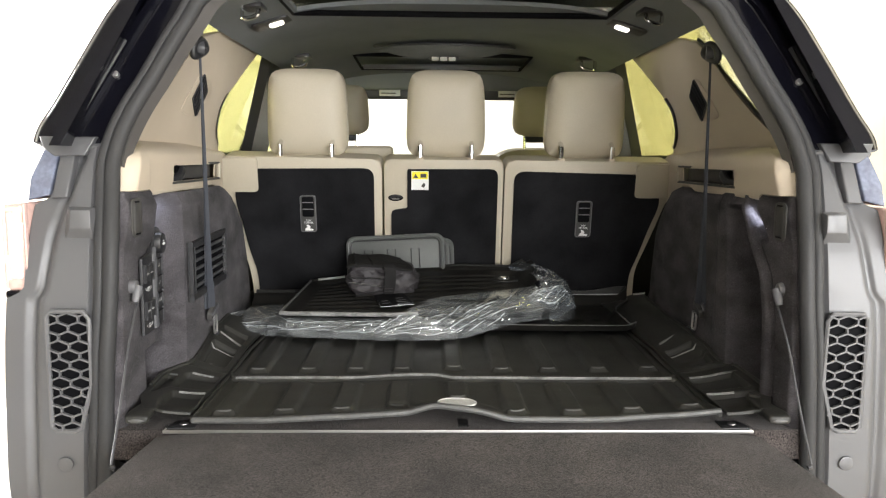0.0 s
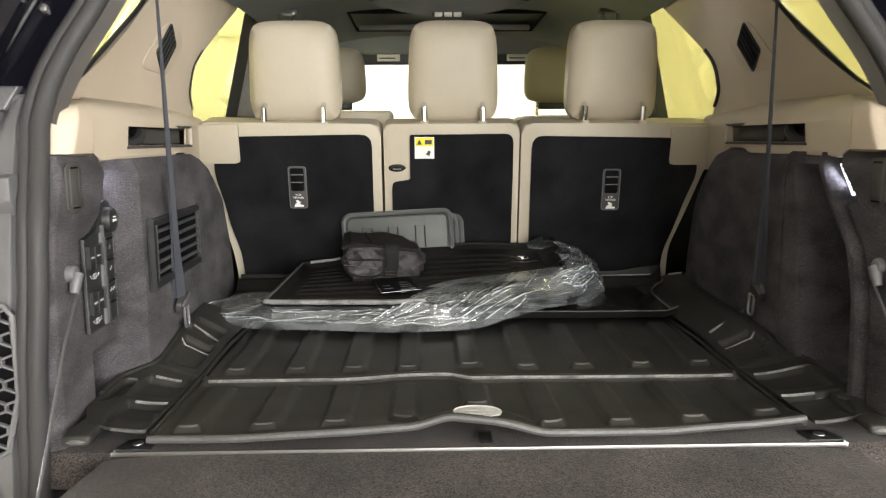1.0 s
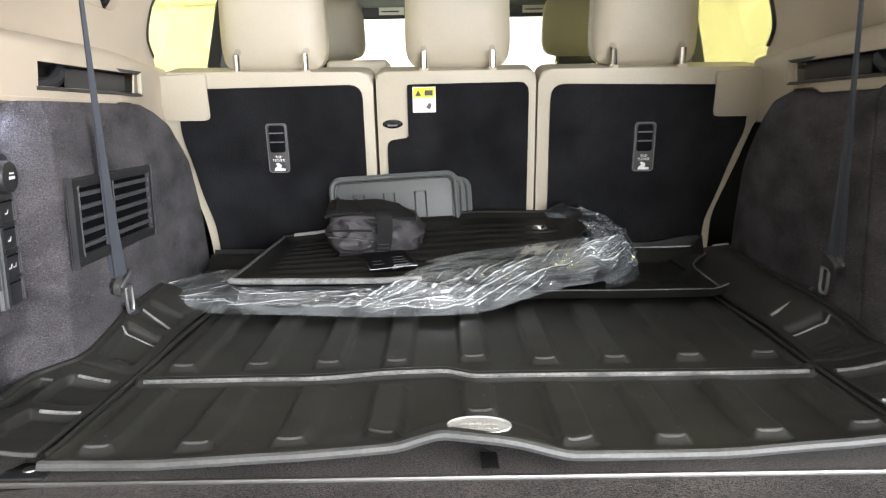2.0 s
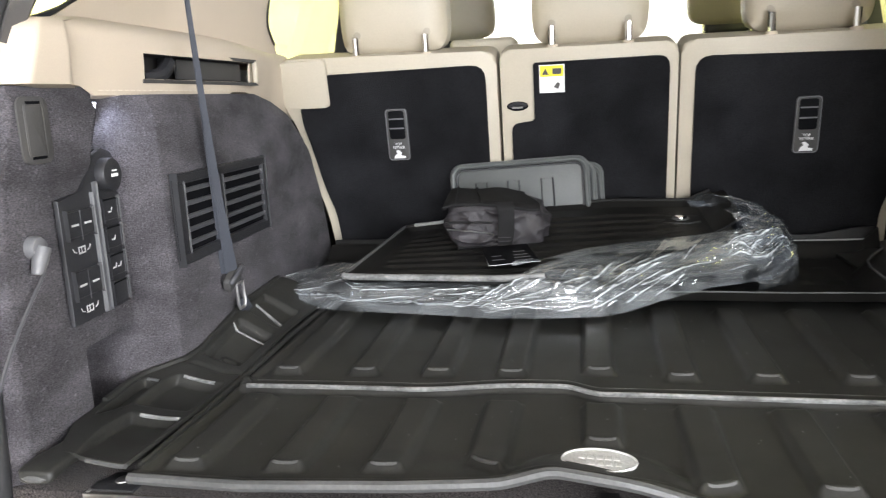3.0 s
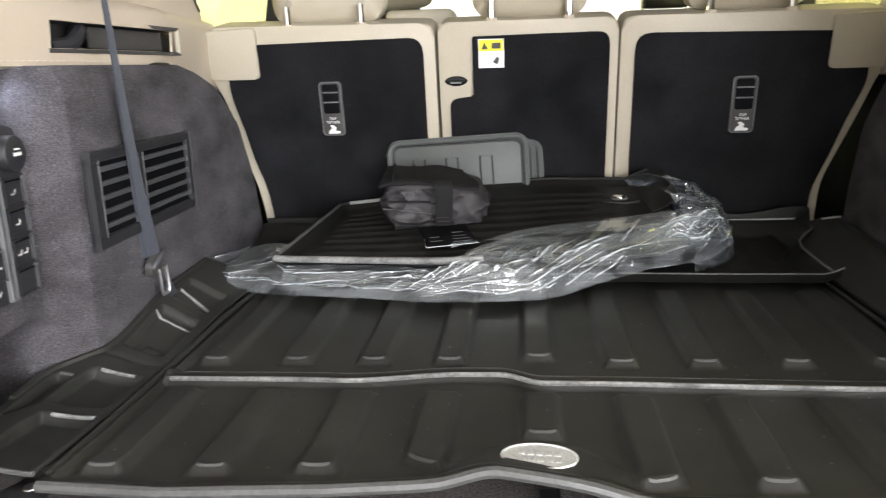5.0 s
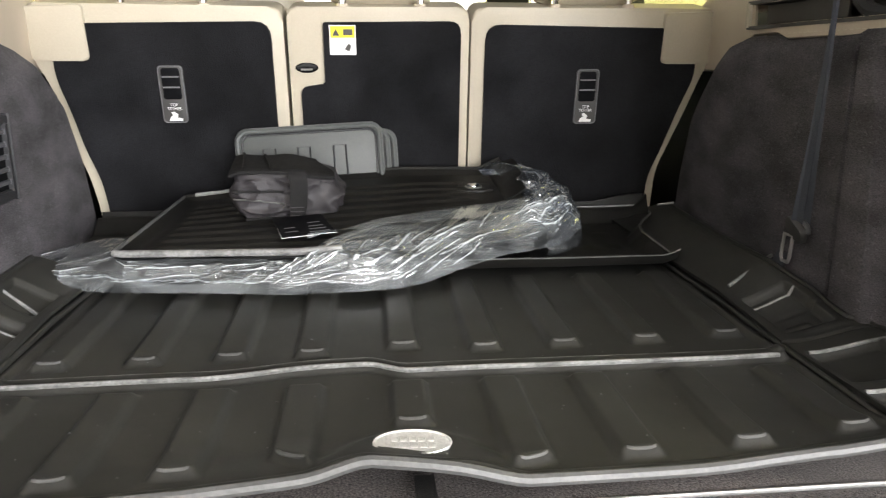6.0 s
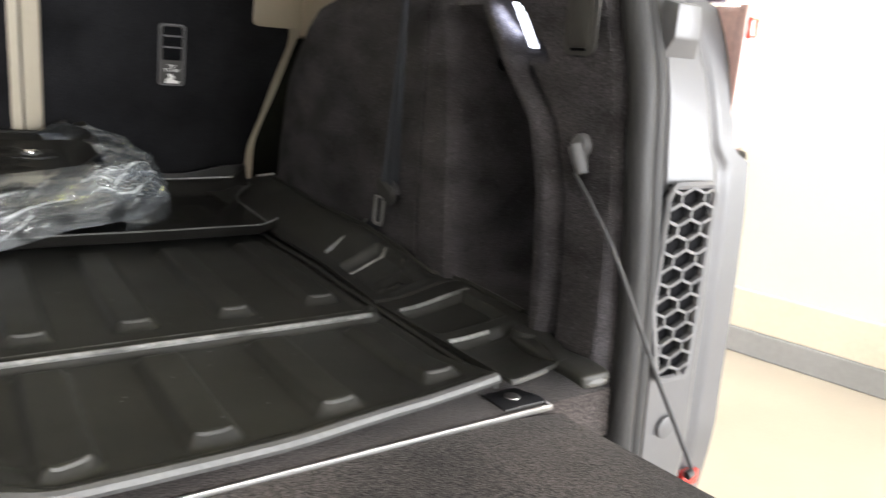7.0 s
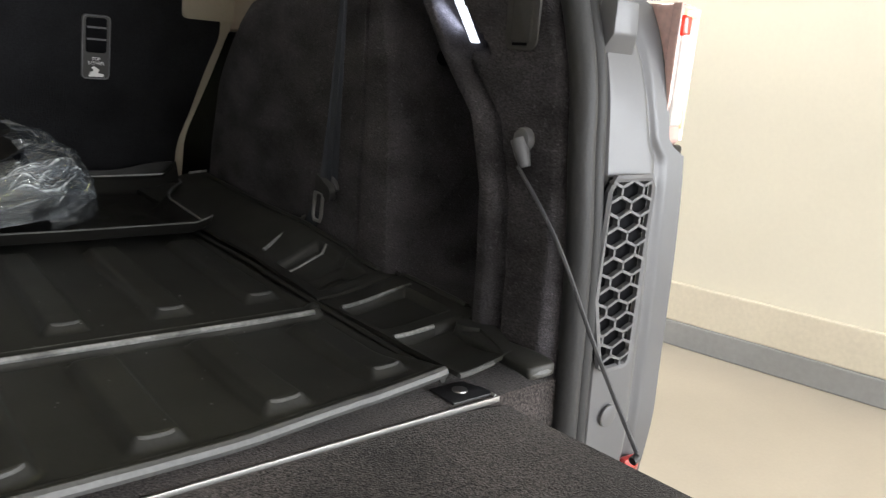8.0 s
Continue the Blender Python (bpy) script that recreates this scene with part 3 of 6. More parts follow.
    for row in range(-1, 15):
        for col in range(-1, 5):
            cx, cz = col * hexw + (hexw / 2 if row % 2 else 0), 0.006 + row * hexh
            ring = [(cx - hexw / 2, cz + hexh * 0.25), (cx, cz + hexh * 0.66), (cx + hexw / 2, cz + hexh * 0.25), (cx + hexw / 2, cz - hexh * 0.25)]
            for (a0, b0), (a1, b1) in zip(ring, ring[1:]):
                n0, n1 = inside(a0, b0), inside(a1, b1)
                if not (n0 or n1):
                    continue
                for _ in range(6):
                    if not n0:
                        a0, b0 = lerp(a0, a1, 0.12), lerp(b0, b1, 0.12)
                        n0 = inside(a0, b0)
                    if not n1:
                        a1, b1 = lerp(a1, a0, 0.12), lerp(b1, b0, 0.12)
                        n1 = inside(a1, b1)
                add_ribbon(bm, [(s * (0.683 + a0), -0.0145, 0.004 + b0), (s * (0.683 + a1), -0.0145, 0.004 + b1)], (0, 0.0032, 0), 0.0032)
    tagged(part("honeycomb", bm, M_LATTICE, vent, smooth=False), "raised grey honeycomb lattice", kind="stuff")
    part("blanking_cap", cyl((s * 0.740, -0.010, -0.062), (0, -1, 0), 0.0140, 0.003, 22, 0.0012), M_SILVER, car, "round painted cap")
    # outer side, with wheel arch line and waist
    us = steps(0.03, 4.7, 60)
    vs = [-0.55, -0.4, -0.2, -0.1, 0.0, 0.15, 0.3, 0.42, 0.5, 0.53]

    def skin(y, z, s=s):
        zz = min(z, ramp(y, (3.1, 0.6), (3.3, 0.42), (4.5, 0.30), (4.7, 0.2)))
        return Vector((s * outer_x(y, zz), y + 0.11 * ease(0.25, 0.48, zz) * (1 - ease(0.03, 0.40, y)), zz))
    part("body_side", grid(skin, us, vs, lambda y, z: (y - 0.83) ** 2 + (z + 0.42) ** 2 < 0.41 ** 2 or (y - 3.75) ** 2 + (z + 0.42) ** 2 < 0.41 ** 2, (-s * 0.015, 0, 0)), M_SILVER, car, "silver-grey painted body side")
    # pillars and roof rail of the outer shell
    for name, poly in (("rear_pillar", [(0.02, 0.53), (0.24, 0.53), (0.62, 0.99), (0.24, 0.99)]), ("middle_pillar", [(1.02, 0.53), (1.16, 0.53), (1.42, 0.99), (1.22, 0.99)]),
                       ("door_pillar", [(2.10, 0.53), (2.26, 0.53), (2.16, 0.99), (2.00, 0.99)]), ("screen_pillar", [(3.08, 0.53), (3.22, 0.53), (2.58, 0.99), (2.46, 0.99)]),
                       ("roof_rail", [(0.20, 0.96), (2.60, 0.96), (2.50, 1.04), (0.26, 1.04)])):
        part(name, side_panel(poly, glass_x, 0.02, s), M_GLOSSBLACK if name != "roof_rail" else M_SILVER, car, smooth=False)
    for name, poly in (("quarter_window", [(0.20, 0.52), (0.36, 0.52), (0.52, 0.52), (0.75, 0.52), (1.04, 0.52), (1.20, 0.96), (0.90, 0.96), (0.56, 0.96)]), ("rear_door_window", [(1.12, 0.52), (2.14, 0.52), (2.04, 0.96), (1.36, 0.96)]),
                       ("front_door_window", [(2.22, 0.52), (3.10, 0.52), (2.52, 0.96), (2.12, 0.96)])):
        pane = part(name, side_panel(poly, lambda y, z: glass_x(y, z) - 0.012, 0.005, s), M_TINT, car, "yellow-green tinted side window", smooth=False)
    # tail lamp beyond the frame's outer edge
    def lamp_box(x0, x1, y0, y1, z0, z1, r):
        return box((min(s * x0, s * x1) - s * 0.003, y0, z0), (max(s * x0, s * x1) - s * 0.003, y1, z1), r, 3)
    lamp = part("tail_lamp", lamp_box(0.806, 0.846, 0.012, 0.24, 0.262, 0.425, 0.009), M_PINKLENS, car, "pale pink and red tail lamp")
    part("red_light", lamp_box(0.810, 0.828, 0.0085, 0.03, 0.388, 0.412, 0.004), M_REDGLOW if s > 0 else M_WARMGLOW, lamp, "glowing red light" if s > 0 else "glowing warm light")
    part("clear_light", lamp_box(0.812, 0.838, 0.0090, 0.03, 0.284, 0.410, 0.006), M_CLEARLENS, lamp, "pale clear lens")
    part("warm_light", lamp_box(0.834, 0.842, 0.0085, 0.03, 0.282, 0.330, 0.004), M_WARMGLOW, lamp, "glowing orange light")
    part("warm_light", lamp_box(0.814, 0.840, 0.0090, 0.03, 0.409, 0.419, 0.004), M_WARMGLOW, lamp)
    part("red_edge", tube([(s * 0.8405, 0.016, z) for z in steps(0.268, 0.420, 8)], 0.0042, 8), M_PINKLENS, lamp, "pale pink outer rim")
    part("lamp_frame", lamp_box(0.804, 0.848, 0.010, 0.14, 0.248, 0.263, 0.005), M_GLOSSBLACK, lamp, "black lamp surround")
    part("lamp_frame", lamp_box(0.803, 0.8065, 0.0095, 0.022, 0.255, 0.425, 0.0015), M_PINKLENS, lamp)
    part("reflector", box((s * 0.60 - 0.06, -0.175, -0.30), (s * 0.60 + 0.06, -0.155, -0.265), 0.005), M_REDLENS, car, "small red bumper reflector")
    part("marker", box((s * 0.815 - 0.016, -0.006, -0.165), (s * 0.815 + 0.016, 0.006, -0.142), 0.004), M_REDLENS, car, "small red marker")
    # wheels
    for wy in (0.83, 3.75):
        wheel = part("wheel", cyl((s * 0.70, wy, -0.40), (s, 0, 0), 0.27, 0.22, 36, 0.01), M_ALLOY, car, "alloy road wheel")
        ring = [(s * 0.81, wy + 0.315 * math.cos(a), -0.405 + 0.315 * math.sin(a)) for a in steps(0, 2 * math.pi, 40)[:-1]]
        bm = bmesh.new()
        for k in range(3):
            add_tube(bm, [(p[0] + s * (k - 1) * 0.055, p[1], p[2]) for p in ring], 0.06, 10, True)
        part("tyre", bm, M_RUBBER, wheel, "black rubber tyre")
# bumper, roof, bonnet, underside
bm = grid(lambda x, v: Vector((x, (0.01, -0.03, -0.10, -0.19, -0.22, -0.21)[int(v)] + 0.20 * (abs(x) / 0.80) ** 5, (-0.105, -0.118, -0.165, -0.24, -0.34, -0.55)[int(v)])),
          steps(-0.79, 0.79, 28), [0, 1, 2, 3, 4, 5], thick=(0, 0.012, -0.008))
part("rear_bumper", bm, M_SILVER, car, "silver-grey painted rear bumper", 50)
part("roof_panel", grid(lambda x, y: Vector((x, y, 1.055 - 0.05 * (abs(x) / 0.72) ** 3)), steps(-0.72, 0.72, 16), steps(0.22, 2.5, 20),
                        lambda x, y: abs(x) < 0.46 and (0.34 < y < 0.94 or 1.6 < y < 2.34), 0.012), M_GLOSSBLACK, car, "gloss black roof")
roof_glass = part("roof_glass", grid(lambda x, y: Vector((x, y, 1.050)), steps(-0.5, 0.5, 4), steps(0.3, 2.38, 6), thick=0.004), M_ROOFGLASS, car, "dark roof glass")
screen = part("windscreen", grid(lambda x, v: Vector((x * lerp(0.66, 0.80, v), lerp(2.48, 3.24, v), lerp(0.97, 0.45, v) - 0.03 * x * x)), steps(-1, 1, 12), steps(0, 1, 6), thick=0.005), M_CLEARGLASS, car, "clear windscreen")
screen.visible_shadow = False
part("bonnet", grid(lambda x, y: Vector((x * outer_x(y, 0.4) * 0.99, y, ramp(y, (3.1, 0.43), (4.2, 0.34), (4.7, 0.2)) + 0.03 * (1 - x * x))), steps(-1, 1, 12), steps(3.1, 4.7, 14), thick=0.01), M_SILVER, car, "silver-grey painted bonnet")
part("front_end", box((-0.80, 4.64, -0.5), (0.80, 4.72, 0.22), 0.03), M_SILVER, car)
part("underbody", box((-0.78, 0.02, -0.46), (0.78, 4.6, -0.40)), M_BLACKPLASTIC, car)
for fy in (0.83, 3.75):
    part("axle", cyl((-0.72, fy, -0.40), (1, 0, 0), 0.05, 1.44, 12), M_BLACKPLASTIC, car)

# ---- cabin lining ----
lining = thing("cabin_lining", "dark headliner and pillar trims inside the car", "car interior", (0, 0, 0.9))


def roof_z(x, y):
    return 0.945 - 0.085 * (abs(x) / 0.64) ** 3.2 - 0.02 * ease(1.9, 2.45, y)


part("headliner", grid(lambda x, y: Vector((x, y, roof_z(x, y))), steps(-0.645, 0.645, 43), steps(0.265, 2.435, 55),
                       lambda x, y: abs(x) < 0.45 and (0.36 < y < 0.83 or abs(x) < 0.37 and 1.80 < y < 2.20), (0, 0, 0.012)), M_HEADLINER, lining, "dark grey cloth headliner")
# sunroof frames
for w, y0, y1 in ((0.45, 0.36, 0.84), (0.37, 1.80, 2.19)):
    ring = [(-w, y0), (w, y0), (w, y1), (-w, y1)]
    part("sunroof_frame", tube([(x, y, roof_z(x, y) + 0.003) for x, y in ring], 0.009, 8, True), M_VOID, lining)
part("roof_blind", grid(lambda x, y: Vector((x, y, 0.972)), steps(-0.52, 0.52, 4), steps(0.28, 0.95, 4), thick=0.004), M_BLACKPLASTIC, lining, "closed black roof blind")
part("front_blind", grid(lambda x, y: Vector((x, y, 0.965)), steps(-0.52, 0.52, 4), steps(1.55, 2.40, 4), thick=0.004), M_HEADLINER, lining, "closed grey roof blind")
part("blind_edge", box((-0.36, 2.172, 0.918), (0.36, 2.190, 0.940), 0.004), M_LATTICE, lining, "grey leading edge of the blind")
bm = grid(lambda x, v: Vector((x * 0.27, 1.44 + 0.09 * x * x + 0.30 * (1 - abs(x) ** 2.5) * v, 0.930 - 0.012 * v * (1 - abs(x) ** 3))), steps(-1, 1, 24), steps(0, 1, 6), thick=0.008)
part("wind_deflector", bm, M_BLACKPLASTIC, lining, "black roof console panel")
lamp = part("console_lamp", box((-0.058, 1.690, 0.900), (0.058, 1.735, 0.918), 0.006), M_BLACKPLASTIC, lining, "roof console with pale buttons")
for k in (-1, 0, 1):
    part("console_button", box((k * 0.034 - 0.014, 1.687, 0.897), (k * 0.034 + 0.014, 1.700, 0.914), 0.003), M_WHITE, lamp)
part("header", box((-0.66, 2.40, 0.845), (0.66, 2.47, 1.02), 0.02), M_HEADLINER, lining)
for s, side in SIDES:
    visor = part("sun_visor", box((s * 0.36 - 0.26, 2.43, 0.80), (s * 0.36 + 0.26, 2.455, 0.875), 0.012), M_BLACKPLASTIC, lining, "dark sun visor folded up")
    lx = -0.25 if s < 0 else 0.343
    part("warning_label", box((lx - 0.052, 2.426, 0.815), (lx + 0.052, 2.429, 0.848), 0.001), M_WHITE, visor, "pale printed label")
    part("label_print", box((lx - 0.042, 2.4235, 0.826), (lx + 0.030, 2.4255, 0.831)), M_INK, visor)
    # lit courtesy lamp
    base = Vector((s * 0.520, 0.880, roof_z(0.520, 0.88) - 0.002))
    m = basis(base, (1, 0, -s * 0.32), (0, 1, 0))
    lamp = part("courtesy_lamp", prism(rrect(0.11, 0.085, 0.012), -0.006, m, 0.002), M_BLACKPLASTIC, lining, "small lit roof lamp")
    part("lamp_lens", prism(rrect(0.042, 0.030, 0.008), -0.012, m @ Matrix.Translation((-s * 0.012, 0.005, 0)), 0.003), M_LAMP, lamp, "glowing white lens")
    # grab handles, front and rear
    for hy, hx, k in ((0.64, 0.525, 1.0), (1.55, 0.550, 1.25)):
        zz = roof_z(hx, hy)
        w, d = 0.021 * k, 0.034 * k
        pts = curve_points([(s * (hx + w), hy, zz + 0.002), (s * (hx + w), hy - 0.006, zz - 0.6 * d), (s * (hx + 0.7 * w), hy - 0.010, zz - d), (s * (hx - 0.7 * w), hy - 0.010, zz - d + 0.006), (s * (hx - w), hy - 0.006, zz - 0.4 * d), (s * (hx - w), hy, zz + 0.006)], 4)
        hook = part("coat_hook", box((s * hx - 1.5 * w, hy - 0.02, zz - 0.006), (s * hx + 1.5 * w, hy + 0.06, zz + 0.008), 0.004), M_BLACKPLASTIC, lining, "roof hook on a dark base")
        part("hook_bar", tube(pts, 0.0045 * k, 8, squash=1.3), M_CHROME, hook, "bright bent bar")

    def trim_x(z):
        return 0.728 - 0.22 * (z - 0.55)

    # pale trim between the quarter window and the rear door
    poly = [(0.17, 0.505), (0.27, 0.535), (0.345, 0.565), (0.44, 0.630), (0.525, 0.690), (0.60, 0.745), (0.64, 0.790), (0.72, 0.838), (0.85, 0.866), (1.09, 0.886), (1.227, 0.889), (1.30, 0.882), (1.335, 0.868),
            (1.18, 0.785), (1.06, 0.713), (0.985, 0.660), (0.968, 0.635), (0.972, 0.605), (1.010, 0.565), (1.065, 0.533), (1.11, 0.49), (0.6, 0.49)]
    trim = part("pillar_trim", side_panel(poly, lambda y, z: trim_x(z), 0.02, s, 0.008), M_BEIGEPLASTIC, lining, "beige moulded pillar trim with an air vent")
    part("window_seal", tube(curve_points([(s * (trim_x(z) + 0.010), y - 0.004, z + 0.003) for y, z in poly[0:8]], 4), 0.0055, 6), M_BLACKPLASTIC, lining, "black window seal")
    plate = rounded([(0.875, 0.705), (0.815, 0.742), (0.735, 0.738), (0.625, 0.632), (0.660, 0.622), (0.805, 0.622)], 0.03)
    part("vent_plate", side_panel(plate, lambda y, z: trim_x(z) - 0.0025, 0.006, s, 0.0012), M_BEIGEPLASTIC, trim, "flush beige vent cover")
    o = Vector((s * (trim_x(0.680) - 0.0015), 0.755, 0.680))
    ax, nrm = Vector((s * 0.165, -0.66, -0.75)).normalized(), Vector((-s, 0, -0.22)).normalized()
    m = basis(o, ax, nrm.cross(ax))
    air = part("air_vent", prism(rrect(0.098, 0.070, 0.006), 0.003, m, 0.001), M_VOID, trim, "small black air vent")
    part("vent_frame", tube([m @ Vector((x, y, 0.003)) for x, y in rrect(0.098, 0.070, 0.006)], 0.0024, 6, True), M_BLACKPLASTIC, air)
    for k in (-1.5, -0.5, 0.5, 1.5):
        part("slat", box((-0.047, k * 0.015 - 0.0012, 0.003), (0.047, k * 0.015 + 0.0012, 0.0065), 0.0006, m=m), M_BLACKPLASTIC, air)
    # belt slot on the pillar's front edge
    part("belt_slot", tube(curve_points([(s * (trim_x(z) - 0.004), y, z) for y, z in ((1.03, 0.705), (0.985, 0.665), (0.975, 0.625), (0.985, 0.585), (1.03, 0.55))], 5), 0.005, 8, squash=0.5), M_BLACKPLASTIC, trim, "dark belt slot")
    # dark trim of the rear pillar, just inside the seal
    def inner(u, v, s=s):
        p = SEAL_C[int(v)]
        w = ramp(p.z, (0.50, 0.002), (0.56, 0.007), (0.72, 0.010), (0.80, 0.014))
        face, turn = min(u, 0.5) * 2, max(u - 0.5, 0) * 2
        return Vector((s * (p.x - 0.018 - w * face + 1.1 * w * turn), p.y + 0.006 + 0.022 * face + 2.0 * w * turn, p.z - 0.01 * face + 0.3 * w * turn))
    part("pillar_lining", grid(inner, steps(0, 1, 6), list(range(SPLIT - 6, len(SEAL_C) - 6)), thick=(s * 0.012, 0, 0)), M_DARKTRIM, lining, "dark grey rear pillar lining")
    # middle door pillar and the doors' inner faces
    poly = [(1.74, 0.40), (2.00, 0.40), (2.00, 0.54), (1.90, 0.90), (1.62, 0.90), (1.75, 0.54)]
    part("centre_pillar", side_panel(poly, lambda y, z: 0.80 - 0.33 * max(0.0, z - 0.5), 0.04, s, 0.006), M_BLACKPLASTIC, lining, "black centre pillar")
    part("door_lining", box((s * 0.78 - 0.03, 1.10, -0.25), (s * 0.78 + 0.03, 2.95, 0.51), 0.02), M_DARKTRIM, lining, "dark inner door panel")
part("dashboard", box((-0.72, 2.75, -0.1), (0.72, 3.15, 0.42), 0.05), M_BLACKPLASTIC, lining, "black dashboard")
part("cabin_floor", box((-0.78, 1.17, -0.40), (0.78, 3.1, -0.25)), M_FLOORCARPET, lining)

# ---- boot floor and tail flap ----
cargo_floor = thing("boot_floor", "dark carpeted boot floor with a steel trim strip", "floor", (0, 0, -0.05), kind="structure")
part("carpet", box((-0.72, 0.002, -0.06), (0.72, 1.17, 0.0), 0.004), M_FLOORCARPET, cargo_floor)
part("trim_strip", box((-0.562, -0.0018, -0.006), (0.562, 0.0008, 0.0006), 0.0005), M_STEEL, cargo_floor, "bright steel strip")
for s, side in SIDES:
    part("hinge_cover", prism([(-0.030, -0.018), (0.022, -0.018), (0.026, -0.012), (0.014, 0.022), (-0.030, 0.022)] if s > 0 else [(-0.026, -0.012), (-0.022, -0.018), (0.030, -0.018), (0.030, 0.022), (-0.014, 0.022)], 0.0025, pose(s * 0.535, 0.024, 0.0), 0.001), M_BLACKPLASTIC, cargo_floor, "black hinge cover")
    part("bolt", cyl((s * 0.531, 0.028, 0.002), (0, 0, 1), 0.0085, 0.002, 18, 0.0008), M_STEEL, cargo_floor, "steel bolt")
    part("strip_end", box((s * 0.558 - 0.002, 0.001, 0.0), (s * 0.558 + 0.002, 0.026, 0.002), 0.0008), M_STEEL, cargo_floor)
part("pull_strap", ribbon([(0.005, 0.05, 0.004), (0.005, 0.02, 0.006), (0.005, 0.003, 0.007)], (0.010, 0, 0), 0.002), M_WEAVE, cargo_floor)
flap = thing("tail_flap", "folded-down boot flap covered in dark grey-brown carpet", "boot flap", (0, -0.2, -0.1))


def flap_half(y):
    return ramp(y, (-0.42, 0.606), (-0.26, 0.593), (-0.10, 0.581), (-0.01, 0.573))


part("flap_carpet", grid(lambda u, y: Vector((u * flap_half(y), y, -0.004 - 0.008 * abs(u) ** 12)), steps(-1, 1, 40), steps(-0.42, -0.0022, 14), thick=0.03), M_FLOORCARPET, flap, "worn grey-brown carpet facing")
part("flap_edge", grid(lambda u, y: Vector((u * (flap_half(y) + 0.008), y, -0.02)), steps(-1, 1, 8), steps(-0.43, -0.012, 8), thick=0.05), M_DARKTRIM, flap, "beige-grey plastic rim")
for s, side in SIDES:
    cable = thing("stay_cable", "thin dark steel cable holding the boot flap", "cable", (s * 0.6, -0.15, 0.0), "flap cables")
    a, b = Vector((s * 0.626, 0.070, 0.262)), Vector((s * 0.594, -0.155, -0.002))
    part("wire", tube(curve_points([a + Vector((0, 0, -0.03)), a.lerp(b, 0.35) + Vector((0, 0, -0.004)), a.lerp(b, 0.7) + Vector((0, 0, -0.006)), b], 6), 0.0023, 6), M_GREYPLASTIC, cable)
    part("ball_socket", cyl(a + Vector((s * 0.016, 0, 0.0)), (-s, 0, 0), 0.0135, 0.018, 18, 0.006), M_LATTICE, cable, "grey plastic ball socket")
    part("ferrule", tube([a + Vector((-s * 0.002, 0.002, 0.0)), a + Vector((-s * 0.001, -0.006, -0.016)), a + Vector((0, -0.011, -0.029))], [0.0090, 0.0088, 0.0065], 14), M_LATTICE, cable, "grey plastic ferrule")
    part("anchor", cyl((b.x - s * 0.006, b.y, b.z - 0.006), (s, 0, 0.3), 0.0042, 0.008, 12, 0.001), M_BLACKPLASTIC, cable)


# ---- boot sides ----
LAMP_QUADS = (((-0.6495, 0.240, 0.424), (-0.656, 0.234, 0.424), (-0.656, 0.216, 0.377), (-0.6495, 0.222, 0.377)), ((0.650, 0.238, 0.418), (0.660, 0.232, 0.418), (0.668, 0.202, 0.364), (0.658, 0.206, 0.364)))


def front_facing(quad, thick):
    """A small four-cornered plate, given a thickness towards the tail and rounded edges."""
    bm = bmesh.new()
    a = [bm.verts.new(p) for p in quad]
    b = [bm.verts.new((p[0], p[1] - thick, p[2])) for p in quad]
    bm.faces.new(a), bm.faces.new(b[::-1])
    for k in range(4):
        bm.faces.new((a[k], b[k], b[(k + 1) % 4], a[(k + 1) % 4]))
    bmesh.ops.recalc_face_normals(bm, faces=bm.faces)
    bmesh.ops.bevel(bm, geom=list(bm.edges), offset=0.0012, segments=2, affect="EDGES", profile=0.5)
    return bm


def left_x(y, z):
    low = ramp(y, (-0.01, 0.634), (0.10, 0.640), (0.22, 0.648), (0.25, 0.644), (0.31, 0.611), (0.36, 0.607), (0.70, 0.621), (0.95, 0.643), (1.13, 0.656))
    st = 0.190 + 0.45 * max(0.0, z - 0.36)
    high = ramp(y, (-0.01, 0.632), (st, 0.632), (st + 0.010, 0.654), (0.25, 0.652), (0.31, 0.611), (0.36, 0.607), (0.70, 0.621), (0.95, 0.643), (1.13, 0.656))
    w = ease(0.31, 0.36, z)
    x = lerp(low, high, w)
    # nook at the foot
    x += 0.060 * ease(0.143, 0.151, y) * (1 - ease(0.215, 0.262, y)) * (1 - ease(0.096, 0.118, z))
    return x


